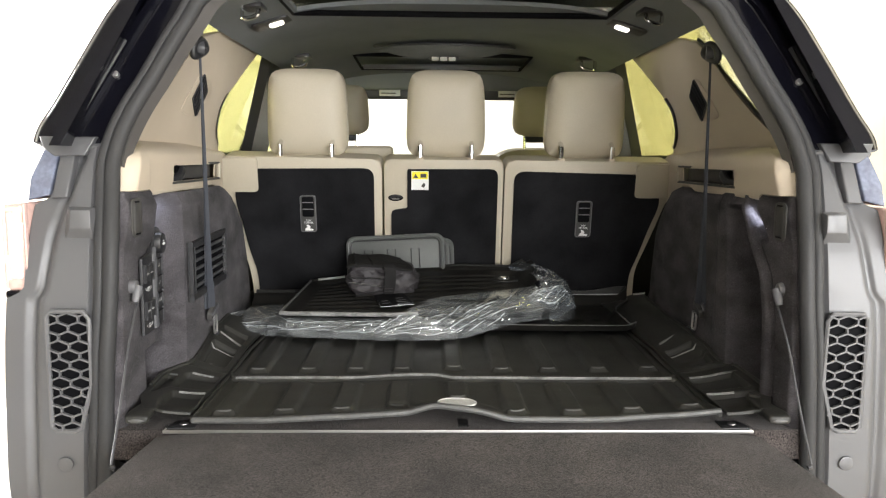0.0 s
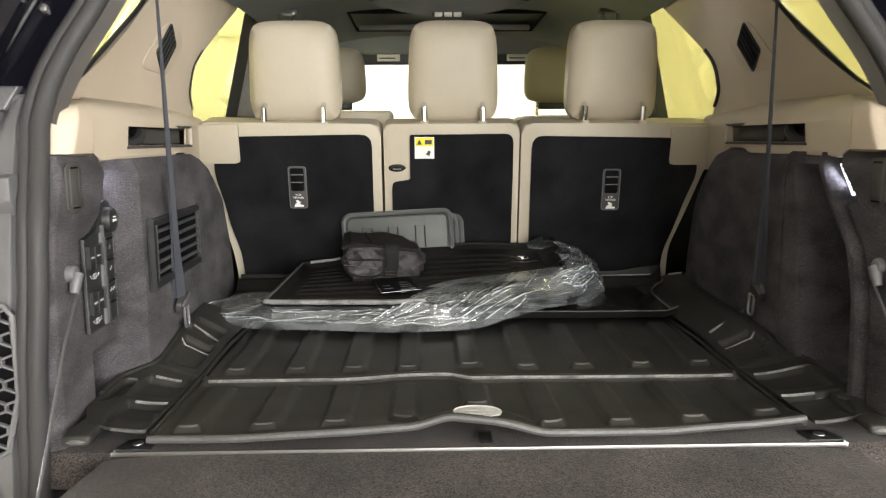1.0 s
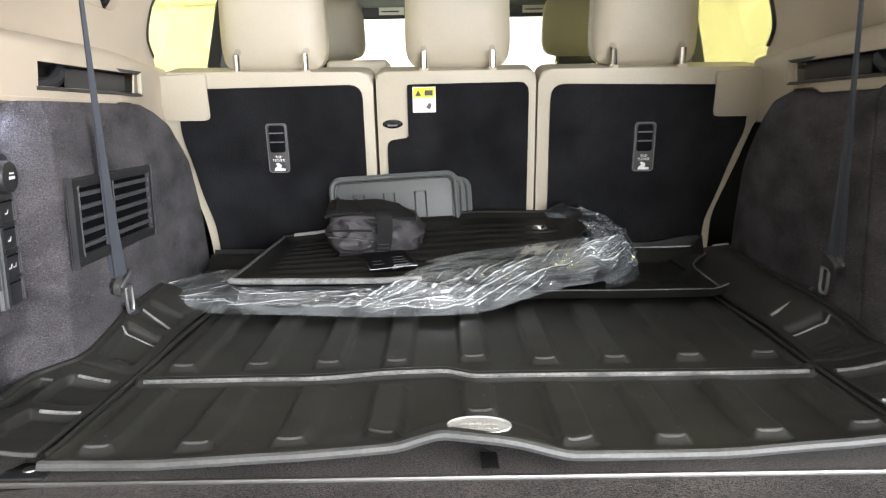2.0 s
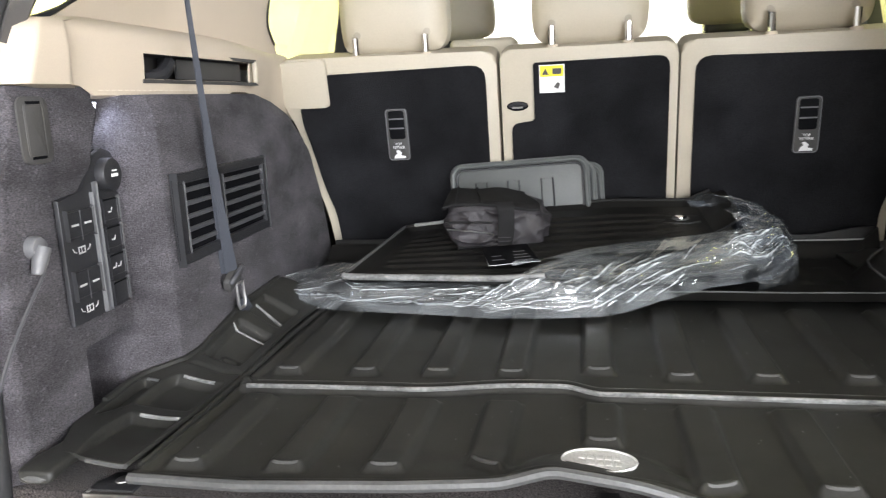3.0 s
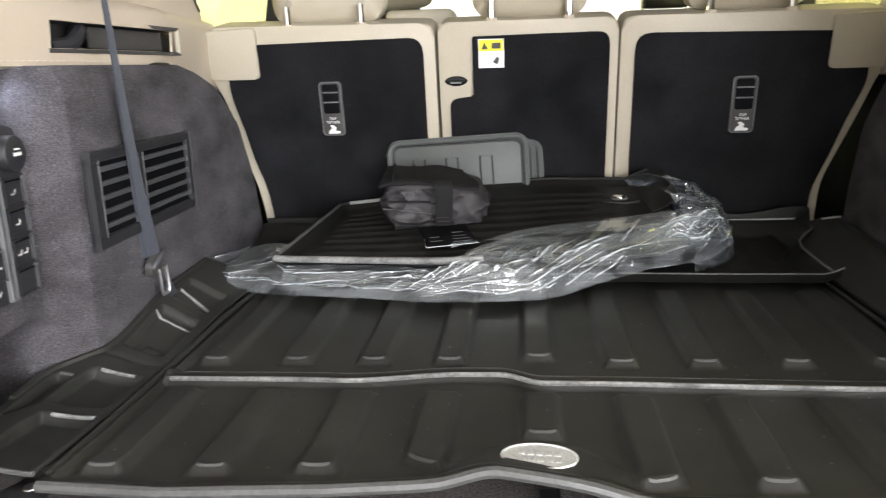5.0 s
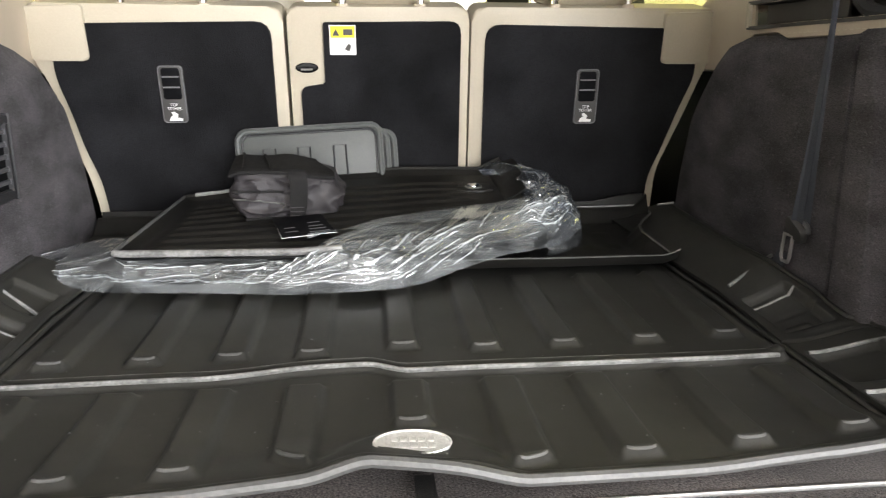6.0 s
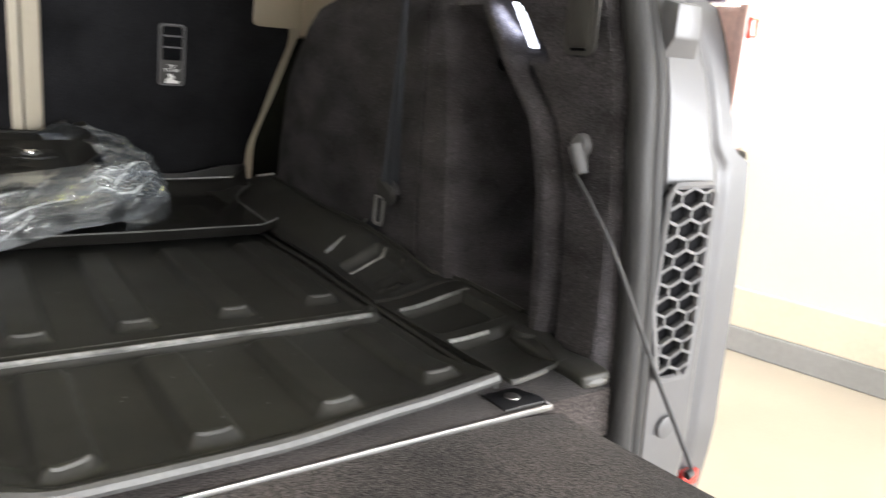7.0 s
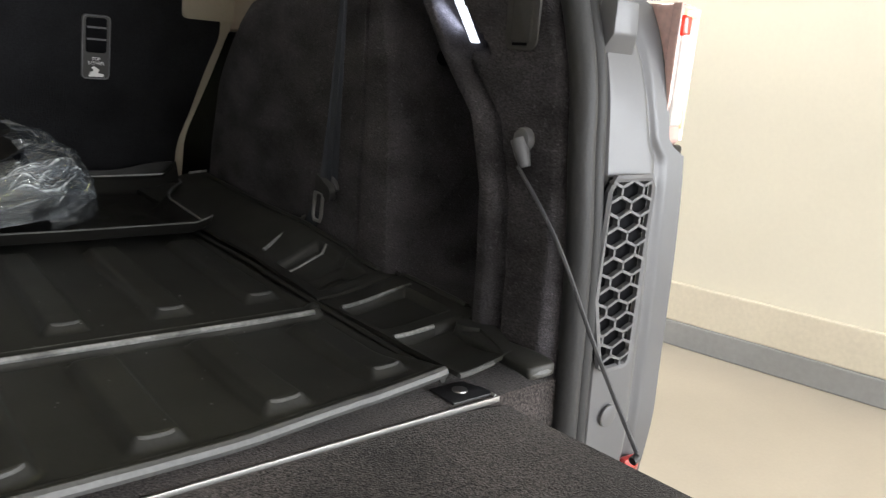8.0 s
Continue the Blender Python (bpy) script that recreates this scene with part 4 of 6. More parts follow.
def right_x(y, z):
    # rear panel, slanting padded rib, deep rounded recess, padded block with a crease, wheel arch
    rib = ramp(z, (0.0, 0.112), (0.12, 0.116), (0.20, 0.122), (0.28, 0.147), (0.35, 0.214), (0.41, 0.262), (0.45, 0.284))
    d = y - rib
    rear = ramp(y, (-0.01, 0.634), (0.2, 0.634), (0.3, 0.640))
    x = rear + 0.012 * (ease(-0.034, -0.027, d) - ease(-0.026, -0.016, d)) - 0.010 * (ease(-0.024, -0.006, d) - ease(0.004, 0.020, d))
    front = ramp(z, (0.0, 0.300), (0.2, 0.315), (0.33, 0.325), (0.40, 0.345))
    inside = ease(0.010, 0.034, d) * (1 - ease(front - 0.014, front + 0.014, y)) * (1 - ease(0.365, 0.415, z)) * ease(0.025, 0.085, z)
    face = ramp(y, (0.34, -0.010), (0.38, -0.012), (0.45, -0.004), (0.8, 0.002), (0.95, 0.016), (1.08, 0.040)) if y > 0.34 else -0.010 * ease(front - 0.03, front + 0.03, y)
    crease = 0.010 * (ease(0.389, 0.394, y) - ease(0.396, 0.401, y)) * (1 - ease(0.405, 0.43, z))
    # pocket of the boot lamp between the rear panel's edge and the rib
    edge = 0.211 + 1.05 * (z - 0.42)
    x += 0.042 * ease(0.348, 0.360, z) * ease(edge, edge + 0.006, y) * (1 - ease(rib - 0.022, rib - 0.012, y))
    return x + 0.25 * inside + face + crease


def top_left(y):
    return ramp(y, (0.0, 0.443), (0.205, 0.443), (0.225, 0.432), (0.69, 0.433), (0.783, 0.418), (0.890, 0.390), (0.995, 0.330), (1.068, 0.218), (1.115, 0.096), (1.13, 0.05))


def top_right(y):
    return ramp(y, (0.0, 0.443), (0.205, 0.443), (0.225, 0.438), (0.73, 0.438), (0.823, 0.419), (0.885, 0.385), (0.99, 0.290), (1.055, 0.165), (1.09, 0.06))


YS = sorted(set([round(v, 4) for v in steps(-0.008, 0.42, 140) + steps(0.43, 1.13, 56)] + [0.146, 0.150, 0.246, 0.250, 0.389, 0.392, 0.395, 0.398, 0.401, 0.188, 0.192, 0.196, 0.2, 0.204, 0.208]))
def seal_y(z):
    return ramp(z, (0.137, 0.0), (0.25, 0.005), (0.34, 0.017), (0.455, 0.065), (0.553, 0.107))


for s, side in SIDES:
    fx, top = (left_x, top_left) if s < 0 else (right_x, top_right)
    trim = thing("side_trim_" + side, "grey carpeted boot side with a beige shelf, vent and switches" if s < 0 else "dark carpeted boot side with a beige shelf and a deep recess", "side trim", (s * 0.64, 0.4, 0.0), kind="structure")
    zs = steps(0.0, 0.30, 16) + steps(0.31, 1.0, 40)

    def wall(y, k, s=s, fx=fx, top=top):
        z = k * top(y)
        soft = 0.012 * ease(top(y) - 0.03, top(y), z)
        return Vector((s * (fx(y, z) + soft + 0.034 * (1 - ease(-0.008, 0.026, y)) ** 1.5), y + seal_y(z) * (1 - ease(-0.008, 0.15, y)), z))
    part("carpet_panel", grid(wall, YS, zs, thick=(s * 0.006, 0, 0)), M_CARPET, trim, "grey carpet moulding" if s < 0 else "dark carpet moulding", 50)
    # near-black sheet put in for the shade between carpet and seat
    part("gap_shade", side_panel([(0.70, 0.0), (1.50, 0.0), (1.50, 0.37), (1.05, 0.37), (1.05, 0.40), (0.70, 0.42)], lambda y, z: 0.734, 0.01, s), M_VOID, trim, "near-black sheet painting the shade beside the seat", smooth=False)
    # beige shelf with a pocket
    prof = ((0.0, 0.656), (0.004, 0.642), (0.014, 0.6405), (0.050, 0.638), (0.072, 0.640), (0.084, 0.650), (0.094, 0.675), (0.104, 0.72), (0.110, 0.76))

    def shelf(y, k, s=s, top=top):
        dz, x = prof[int(k)]
        z0 = top(y) if y > 0.6 else 0.441
        z0 = max(z0 if y > 0.6 else 0.441 - 0.013 * ease(0.195, 0.225, y), 0.372)
        z = z0 + dz if k < 2 else 0.441 + dz
        bulge = 0.014 * (1 - ease(0.165, 0.185, y)) + 0.004 * ease(0.7, 1.0, y)
        if y < 0.18 and k > 3:
            z -= 0.004
        back = max(0.0, (x - 0.645) * 3.0) * (1 - ease(0.02, 0.5, y))
        return Vector((s * (x - bulge + 0.082 * ease(0.60, 1.10, y) + 0.035 * (1 - ease(0.006, 0.050, y)) ** 1.5), y + back + seal_y(z) * (1 - ease(0.0, 0.17, y)), z))
    YP = sorted(set(steps(0.006, 0.16, 14) + steps(0.165, 0.19, 5) + steps(0.2, 0.345, 6) + steps(0.345, 0.725, 12) + steps(0.725, 1.10, 14)))
    body = part("shelf", grid(shelf, YP, list(range(9)), lambda y, k: 0.345 < y < 0.725 and 2 < k < 3, (s * 0.004, 0, 0)), M_BEIGEPLASTIC, trim, "beige moulded plastic shelf", 45)
    x0, x1 = s * 0.639, s * 0.69
    lo, hi = min(x0, x1), max(x0, x1)
    bm = bmesh.new()
    add_box(bm, (s * 0.69 - 0.003, 0.34, 0.45), (s * 0.69 + 0.003, 0.73, 0.497))
    add_box(bm, (lo, 0.34, 0.449), (hi, 0.73, 0.4545))
    add_box(bm, (lo, 0.34, 0.4915), (hi, 0.73, 0.497))
    pocket = part("pocket", bm, M_POCKET, trim, "dark recessed pocket", smooth=False)
    part("pocket_plate", box((s * 0.662 - 0.003, 0.47, 0.457), (s * 0.662 + 0.003, 0.70, 0.489), 0.002), M_POCKET, pocket)
    part("lever", tube(curve_points([(s * 0.66, 0.37, 0.457), (s * 0.648, 0.40, 0.462), (s * 0.65, 0.43, 0.480), (s * 0.67, 0.45, 0.482)], 5), 0.011, 8), M_BLACKPLASTIC, pocket, "curved black lever")
    part("end_trim", box((s * 0.641 - 0.004, 0.722, 0.452), (s * 0.641 + 0.004, 0.733, 0.494), 0.002), M_BEIGE, pocket, "pale end piece")
    for k in range(26):
        y0 = 0.235 + k * 0.0145
        part("stitch", tube([(s * 0.6402, y0, 0.4385), (s * 0.6402, y0 + 0.008, 0.4385)], 0.0009, 4), M_STITCH, trim)
    # pull tab and peg on the shelf
    part("tab", tube(curve_points([(s * 0.665, 0.15, 0.528), (s * 0.668, 0.15, 0.538), (s * 0.685, 0.16, 0.550), (s * 0.70, 0.17, 0.556)], 5), [0.006] * 15 + [0.004], 8), M_BEIGEPLASTIC, trim)
    # slim latch cover
    m = basis((s * (fx(0.09, 0.40) - 0.001), 0.094, 0.393), (0, 1, 0), (0, 0, 1))
    if s > 0:
        m = basis((fx(0.09, 0.40) - 0.001, 0.091, 0.394), (0, -1, 0), (0, 0, 1))
    latch = part("latch_cover", prism(rrect(0.050, 0.076, 0.012), 0.0025, m, 0.001), M_POCKET, trim, "slim dark latch cover")
    part("latch_ring", tube([m @ Vector((x, y, 0.0022)) for x, y in rrect(0.030, 0.060, 0.005)], 0.0012, 6, True), M_POCKET, latch)
    part("latch", prism(rrect(0.028, 0.058, 0.004), 0.0035, m, 0.001), M_POCKET, latch)
    for dz in (-0.031, 0.031):
        part("slot", box((-0.011, dz - 0.0015, 0.0), (0.011, dz + 0.0015, 0.0040), m=m), M_VOID, latch)
    # lit boot lamp on the step behind the panel's edge
    part("boot_lamp_lens", front_facing(LAMP_QUADS[s > 0], 0.004), M_BOOTLAMP, trim, "small glowing blue-white boot lamp")
    if s < 0:
        # louvred vent
        o = (-0.6112, 0.492, 0.250)
        m = basis(o, (-0.045, 1, 0.0), (0, 0, 1))
        vent = part("louvre_vent", prism(rrect(0.345, 0.135, 0.008), 0.002, m, 0.001), M_VOID, trim, "black louvred vent")
        bm = bmesh.new()
        for lo2, hi2 in (((-0.1725, 0.0520, 0), (0.1725, 0.0675, 0.008)), ((-0.1725, -0.0675, 0), (0.1725, -0.0500, 0.008)), ((-0.1725, -0.0520, 0), (-0.150, 0.0540, 0.0078)), ((0.156, -0.0520, 0), (0.1725, 0.0540, 0.0078)), ((-0.028, -0.0510, 0), (-0.012, 0.0530, 0.006))):
            add_box(bm, lo2, hi2, 0.002, m=m)
        part("vent_frame", bm, M_BLACKPLASTIC, vent)
        for k in range(5):
            zc = -0.038 + k * 0.0198
            for a, b in ((-0.150, -0.028), (-0.012, 0.156)):
                part("louvre", box((a, zc - 0.0034, 0.001), (b, zc + 0.0034, 0.0065), 0.001, m=m), M_GREYPLASTIC, vent)
        # switch panel with socket
        m = basis((-0.641, 0.178, 0.232), (-0.07, 1, 0), (0.0, 0, 1))
        outline = [(-0.064, -0.079), (0.061, -0.079), (0.064, 0.077), (0.069, 0.112), (0.062, 0.127), (0.040, 0.133), (0.020, 0.125), (0.004, 0.100), (-0.014, 0.082), (-0.064, 0.077)]
        panel = part("switch_panel", prism(outline, 0.006, m, 0.002), M_BLACKPLASTIC, trim, "black seat switch panel with white symbols")
        part("divider", box((0.008, -0.076, 0.005), (0.014, 0.090, 0.0090), 0.002, m=m), M_GREYPLASTIC, panel)
        part("divider", box((0.001, -0.076, 0.005), (0.005, 0.078, 0.0080), 0.0015, m=m), M_LATTICE, panel)
        sock = part("power_socket", cyl(m @ Vector((0.040, 0.098, 0.004)), m.col[2].to_3d(), 0.022, 0.016, 26, 0.004), M_BLACKPLASTIC, panel, "round black power socket cover")
        part("socket_print", box((0.034, 0.095, 0.020), (0.048, 0.099, 0.0212), m=m), M_WHITE, sock)
        part("socket_print", box((0.036, 0.102, 0.020), (0.046, 0.104, 0.0212), m=m), M_WHITE, sock)
        for k in range(4):
            zc = 0.052 - 0.037 * k
            key = part("switch", box((0.020, zc - 0.015, 0.005), (0.060, zc + 0.015, 0.0095), 0.002, m=m), M_BLACKPLASTIC, panel)
            part("switch_edge", box((0.055, zc - 0.014, 0.0095), (0.0585, zc + 0.013, 0.0102), m=m), M_GREYPLASTIC, key)
            part("switch_ridge", box((0.022, zc + 0.0125, 0.0095), (0.052, zc + 0.0145, 0.0108), 0.0006, m=m), M_VOID, key)
            if k < 3:
                # small reclining seat: cushion, back and head
                for dx in ((0.0,) if k < 2 else (-0.006, 0.006)):
                    at = m @ Matrix.Translation((0.038 + dx, zc - 0.001, 0.0095))
                    part("symbol", prism([(-0.005, -0.003), (0.002, -0.003), (0.0045, 0.003), (0.003, 0.0035), (0.0008, -0.001), (-0.005, -0.001)], 0.0005, at), M_PRINT, key, "white seat symbol")
        for k in range(2):
            zc = 0.036 - 0.075 * k
            key = part("rocker_switch", box((-0.058, zc - 0.008, 0.005), (-0.002, zc + 0.026, 0.010), 0.002, m=m), M_BLACKPLASTIC, panel)
            for a in (-0.050, -0.023):
                part("mark", box((a, zc + 0.0068, 0.0098), (a + 0.014, zc + 0.0094, 0.0106), m=m), M_PRINT, key)
            part("key_line", box((-0.031, zc - 0.012, 0.0098), (-0.0295, zc + 0.026, 0.0106), m=m), M_GREYPLASTIC, key)
            # bench seat in outline with a curved arrow on either side
            for a, b, c, d in ((-0.037, -0.029, -0.023, -0.0275), (-0.037, -0.0215, -0.023, -0.0200), (-0.037, -0.0275, -0.0358, -0.0215), (-0.0312, -0.0275, -0.0300, -0.0215), (-0.0242, -0.0275, -0.023, -0.0215)):
                part("symbol", box((a, zc + b, 0.006), (c, zc + d, 0.0066), m=m), M_PRINT, panel)
            for a, e in ((-0.046, -1), (-0.014, 1)):
                part("symbol_arrow", tube([m @ Vector((a + e * p, zc - 0.0265 + q, 0.0062)) for p, q in ((-0.005, 0.0), (0.0, 0.0015), (0.0025, 0.006))], 0.0006, 5), M_PRINT, panel)
    else:
        part("net_hook", cyl((0.715, 0.318, 0.345), (-1, -0.6, 0), 0.012, 0.016, 18, 0.005), M_VOID, trim, "round black bag hook")

# ---- seat belts ----
for s, side in SIDES:
    belt = thing("seat_belt", "grey seat belt hanging from the pillar to the boot floor", "seat belt", (s * 0.62, 0.5, 0.05), "rear seat belts")
    topp, bot = (Vector((-0.577, 0.358, 0.738)), Vector((-0.600, 0.460, 0.140))) if s < 0 else (Vector((0.578, 0.360, 0.742)), Vector((0.625, 0.472, 0.150)))
    n = 16
    pts = [topp.lerp(bot, i / n) + Vector((-s * 0.003, -0.010, 0)) * math.sin(math.pi * i / n) for i in range(n + 1)]
    # the webbing turns edge-on towards the guide
    wid = [Vector((-s * ramp(i / n, (0, 0.0016), (0.3, 0.0024), (0.55, 0.0036), (0.8, 0.0068), (1, 0.0115)), ramp(i / n, (0, 0.0005), (0.5, 0.002), (1, 0.008)), 0.0)) for i in range(n + 1)]
    part("webbing", ribbon(pts, wid, 0.0014), M_WEB, belt, "grey woven webbing")
    fold = [p + Vector((-s * 0.003, -0.002, 0)) for p in pts]
    part("webbing_fold", ribbon(fold, [w * ramp(i / n, (0, 0.8), (0.6, 0.55), (1, 0.35)) + Vector((0.002, 0.003, 0)) * (i / n) for i, w in enumerate(wid)], 0.0014), M_WEB, belt)
    m = basis(topp + Vector((0, 0, 0.012)), (0, 1, 0), (0, 0, 1))
    m4 = m @ pose(0, 0, 0, 0, 18 * s, 25)
    guide = part("belt_guide", tube(curve_points([m4 @ Vector(q) for q in ((-0.020, -0.010, 0), (-0.023, 0.004, 0), (-0.012, 0.017, 0), (0.012, 0.017, 0), (0.023, 0.004, 0), (0.020, -0.010, 0))], 5, True), 0.0085, 10, True), M_BLACKPLASTIC, belt, "rounded black belt guide")
    part("guide_collar", cyl(topp + Vector((-s * 0.012, 0, 0.014)), (s, -0.3, 0), 0.015, 0.020, 18, 0.006), M_GREYPLASTIC, guide)
    m3 = basis(bot + Vector((-s * 0.004, 0.002, -0.010)), (0.0, 1, 0.45), (-s * 0.25, -0.45, 1))
    tongue = part("tongue_body", prism(rrect(0.050, 0.027, 0.009), 0.012, m3 @ Matrix.Translation((0, 0, -0.006)), 0.004, 3), M_POCKET, belt, "dark grey belt tongue")
    part("tongue_lip", tube(curve_points([m3 @ Vector(q) for q in ((-0.024, 0.008, 0.006), (-0.012, 0.013, 0.009), (0.012, 0.013, 0.009), (0.024, 0.008, 0.006))], 4), 0.0042, 8), M_GREYPLASTIC, tongue)
    a = bot + Vector((-s * 0.006, 0.018, -0.022))
    ring = [a + Vector((0, dy, dz)) for dy, dz in ((-0.012, 0), (-0.008, -0.036), (-0.004, -0.044), (0.012, -0.044), (0.016, -0.036), (0.012, 0))]
    part("tongue_plate", tube(ring, 0.003, 6, True), M_STEEL, belt, "bright steel tongue")
    part("floor_strap", ribbon([a + Vector((0.003 * s, 0.010, -0.03)), a + Vector((0.004 * s, 0.03, -0.055)), a + Vector((0.006 * s, 0.04, -0.08))], (0.0, 0.018, 0), 0.002), M_WEB, belt)


# ---- rear seats ----
def seat_y(z):
    return 1.135 - 0.175 * z


def on_seat(x, z, off=0.0):
    return Vector((x, seat_y(z) - off, z))


def seat_slab(poly, thick, off=0.0, bevel=0.01, seg=3):
    """A flat outline in (x, z) laid on the seats' leaning rear face, thickness towards the tail."""
    m = basis(on_seat(0, 0), (1, 0, 0), (0, -0.175, 1))
    k = math.hypot(1, 0.175)
    return prism([(x, z * k) for x, z in poly], thick, m @ Matrix.Translation((0, 0, off)), bevel, seg)


def headrest(parent, x, z0=0.514, w=0.252, h=0.280, y=1.110, mat=None):
    m = basis((x, y, z0 + h / 2), (1, 0, 0), (0, -0.10, 1))
    pad = part("headrest", cushion(w, h, 0.125, m, 12, 5.5, 0.035, 0.3), mat or M_BEIGE, parent, "cream leather headrest", 60)
    for dx in (-0.082, 0.082):
        part("post", tube([(x + dx, y - 0.056, z0 - 0.025), (x + dx, y - 0.060, z0 + 0.036), (x + dx, y - 0.035, z0 + 0.050)], 0.0080, 10), M_CHROME, pad, "chrome post")
        part("post_guide", cyl((x + dx, y - 0.056, z0 - 0.012), (0, 0, 1), 0.013, 0.012, 16, 0.003), M_BEIGEPLASTIC, pad)
    return pad


def tether_plate(parent, x, z, tilt=0.0):
    m = basis(on_seat(x, z, 0.0185), (1, 0, tilt), (-tilt, -0.175, 1))
    plate = part("tether_plate", prism(rrect(0.052, 0.122, 0.008), 0.004, m, 0.0015), M_POCKET, parent, "black child-seat tether plate")
    part("recess", prism(rrect(0.038, 0.066, 0.006), 0.0015, m @ Matrix.Translation((0, 0.023, 0.0035)), 0.001), M_VOID, plate)
    part("plate_rim", tube([m @ Vector((x, y, 0.0035)) for x, y in rrect(0.049, 0.119, 0.008)], 0.0013, 5, True), M_LATTICE, plate)
    for dz in (0.038, 0.016):
        part("bar", box((-0.017, dz - 0.0012, 0.004), (0.017, dz + 0.0012, 0.0065), 0.0005, m=m), M_LATTICE, plate)
    for text, dz, size in (("TOP", -0.0245, 0.0085), ("TETHER", -0.0325, 0.0085)):
        cu = bpy.data.curves.new("lettering", "FONT")
        cu.body, cu.size, cu.align_x, cu.extrude = text, size, "CENTER", 0.0003
        ob = new("lettering", cu)
        me = bpy.data.meshes.new_from_object(ob)
        bpy.data.objects.remove(ob)
        me.transform(m @ Matrix.Translation((0, dz, 0.0046)))
        me.materials.append(M_WHITE)
        t = new("lettering", me)
        t.parent, t.matrix_parent_inverse = plate, plate.matrix_world.inverted()
    part("symbol", prism([(-0.013, -0.056), (0.014, -0.056), (0.015, -0.051), (0.004, -0.049), (0.006, -0.042), (-0.002, -0.036), (-0.008, -0.038), (-0.004, -0.044), (-0.010, -0.048)], 0.0008, m @ Matrix.Translation((0, 0, 0.004))), M_WHITE, plate, "white child-seat symbol")


def seat(name, label, x0, x1, rim, panel, corner, head_x):
    ob = thing(name, label, "car seat", ((x0 + x1) / 2, 1.2, 0.05), "rear seats")
    part("backrest", seat_slab(rim, 0.10, -0.09, 0.014), M_BEIGE, ob, "cream leather backrest", 50)
    part("back_panel", seat_slab(panel, 0.012, 0.0065, 0.004, 2), M_SEATBACK, ob, "black felt back panel")
    if corner:
        part("corner_cover", seat_slab(corner, 0.016, 0.007, 0.005, 3), M_BEIGE, ob, "cream corner cover")
    headrest(ob, head_x)
    return ob


seat_l = seat("rear_seat", "cream leather rear seat with a black felt back", -0.72, -0.205,
              rounded([(-0.718, 0.515), (-0.718, 0.40), (-0.698, 0.36), (-0.681, 0.298), (-0.667, 0.208), (-0.650, 0.152), (-0.641, 0.080), (-0.641, 0.03), (-0.210, 0.03), (-0.210, 0.508)], [0.02, 0.01, 0.02, 0.03, 0.03, 0.03, 0.02, 0.01, 0.01, 0.03]),
              rounded([(-0.675, 0.475), (-0.680, 0.37), (-0.661, 0.298), (-0.645, 0.212), (-0.624, 0.147), (-0.619, 0.080), (-0.619, 0.035), (-0.235, 0.035), (-0.235, 0.480)], [0.004, 0.03, 0.03, 0.03, 0.03, 0.02, 0.005, 0.01, 0.035]),
              rounded([(-0.722, 0.508), (-0.720, 0.403), (-0.604, 0.403), (-0.604, 0.512)], [0.01, 0.012, 0.012, 0.008]), -0.452)
tether_plate(seat_l, -0.448, 0.330, -0.0)
seat_c = seat("rear_seat", "narrow cream middle seat with a black felt back and yellow sticker", -0.205, 0.183,
              rounded([(-0.202, 0.508), (-0.202, 0.03), (0.181, 0.03), (0.181, 0.508)], [0.02, 0.01, 0.01, 0.025]),
              rounded([(-0.128, 0.478), (-0.128, 0.352), (-0.180, 0.345), (-0.180, 0.035), (0.163, 0.035), (0.163, 0.480)], [0.006, 0.004, 0.015, 0.01, 0.01, 0.025]), None, -0.005)
part("handle", seat_slab([(-0.166 + 0.025 * math.cos(a), 0.385 + 0.0105 * math.sin(a)) for a in steps(0, 2 * math.pi, 24)[:-1]], 0.008, 0.004, 0.003), M_VOID, seat_c, "black release pull")
part("handle_bar", tube([on_seat(-0.186, 0.3835, 0.010), on_seat(-0.166, 0.389, 0.013), on_seat(-0.146, 0.3835, 0.010)], 0.0045, 8), M_BLACKPLASTIC, seat_c)
# thin steel tube added as the pull's glint
part("handle_glint", tube([on_seat(-0.178, 0.380, 0.0165), on_seat(-0.154, 0.380, 0.0165)], 0.0022, 6), M_STEEL, seat_c)
sticker = part("sticker", seat_slab(rrect_at := [(-0.115 + a, 0.443 + b) for a, b in ((0.0, -0.030), (0.055, -0.030), (0.055, 0.030), (0.0, 0.030))], 0.0012, 0.0188, 0.0), M_WHITE, seat_c, "white and yellow warning sticker", smooth=False)
part("yellow_band", seat_slab([(-0.113, 0.448), (-0.062, 0.448), (-0.062, 0.471), (-0.113, 0.471)], 0.0012, 0.0196, 0.0), M_YELLOW, sticker, "yellow warning band", smooth=False)
part("warning_sign", seat_slab([(-0.109, 0.452), (-0.094, 0.452), (-0.1015, 0.466)], 0.0012, 0.0204, 0.0), M_INK, sticker, smooth=False)
part("book_sign", seat_slab([(-0.086, 0.453), (-0.067, 0.453), (-0.067, 0.465), (-0.086, 0.465)], 0.0012, 0.0204, 0.0), M_INK, sticker, smooth=False)
part("seat_sign", seat_slab([(-0.084, 0.425), (-0.074, 0.420), (-0.070, 0.432), (-0.076, 0.436)], 0.0012, 0.0196, 0.0), M_INK, sticker, smooth=False)
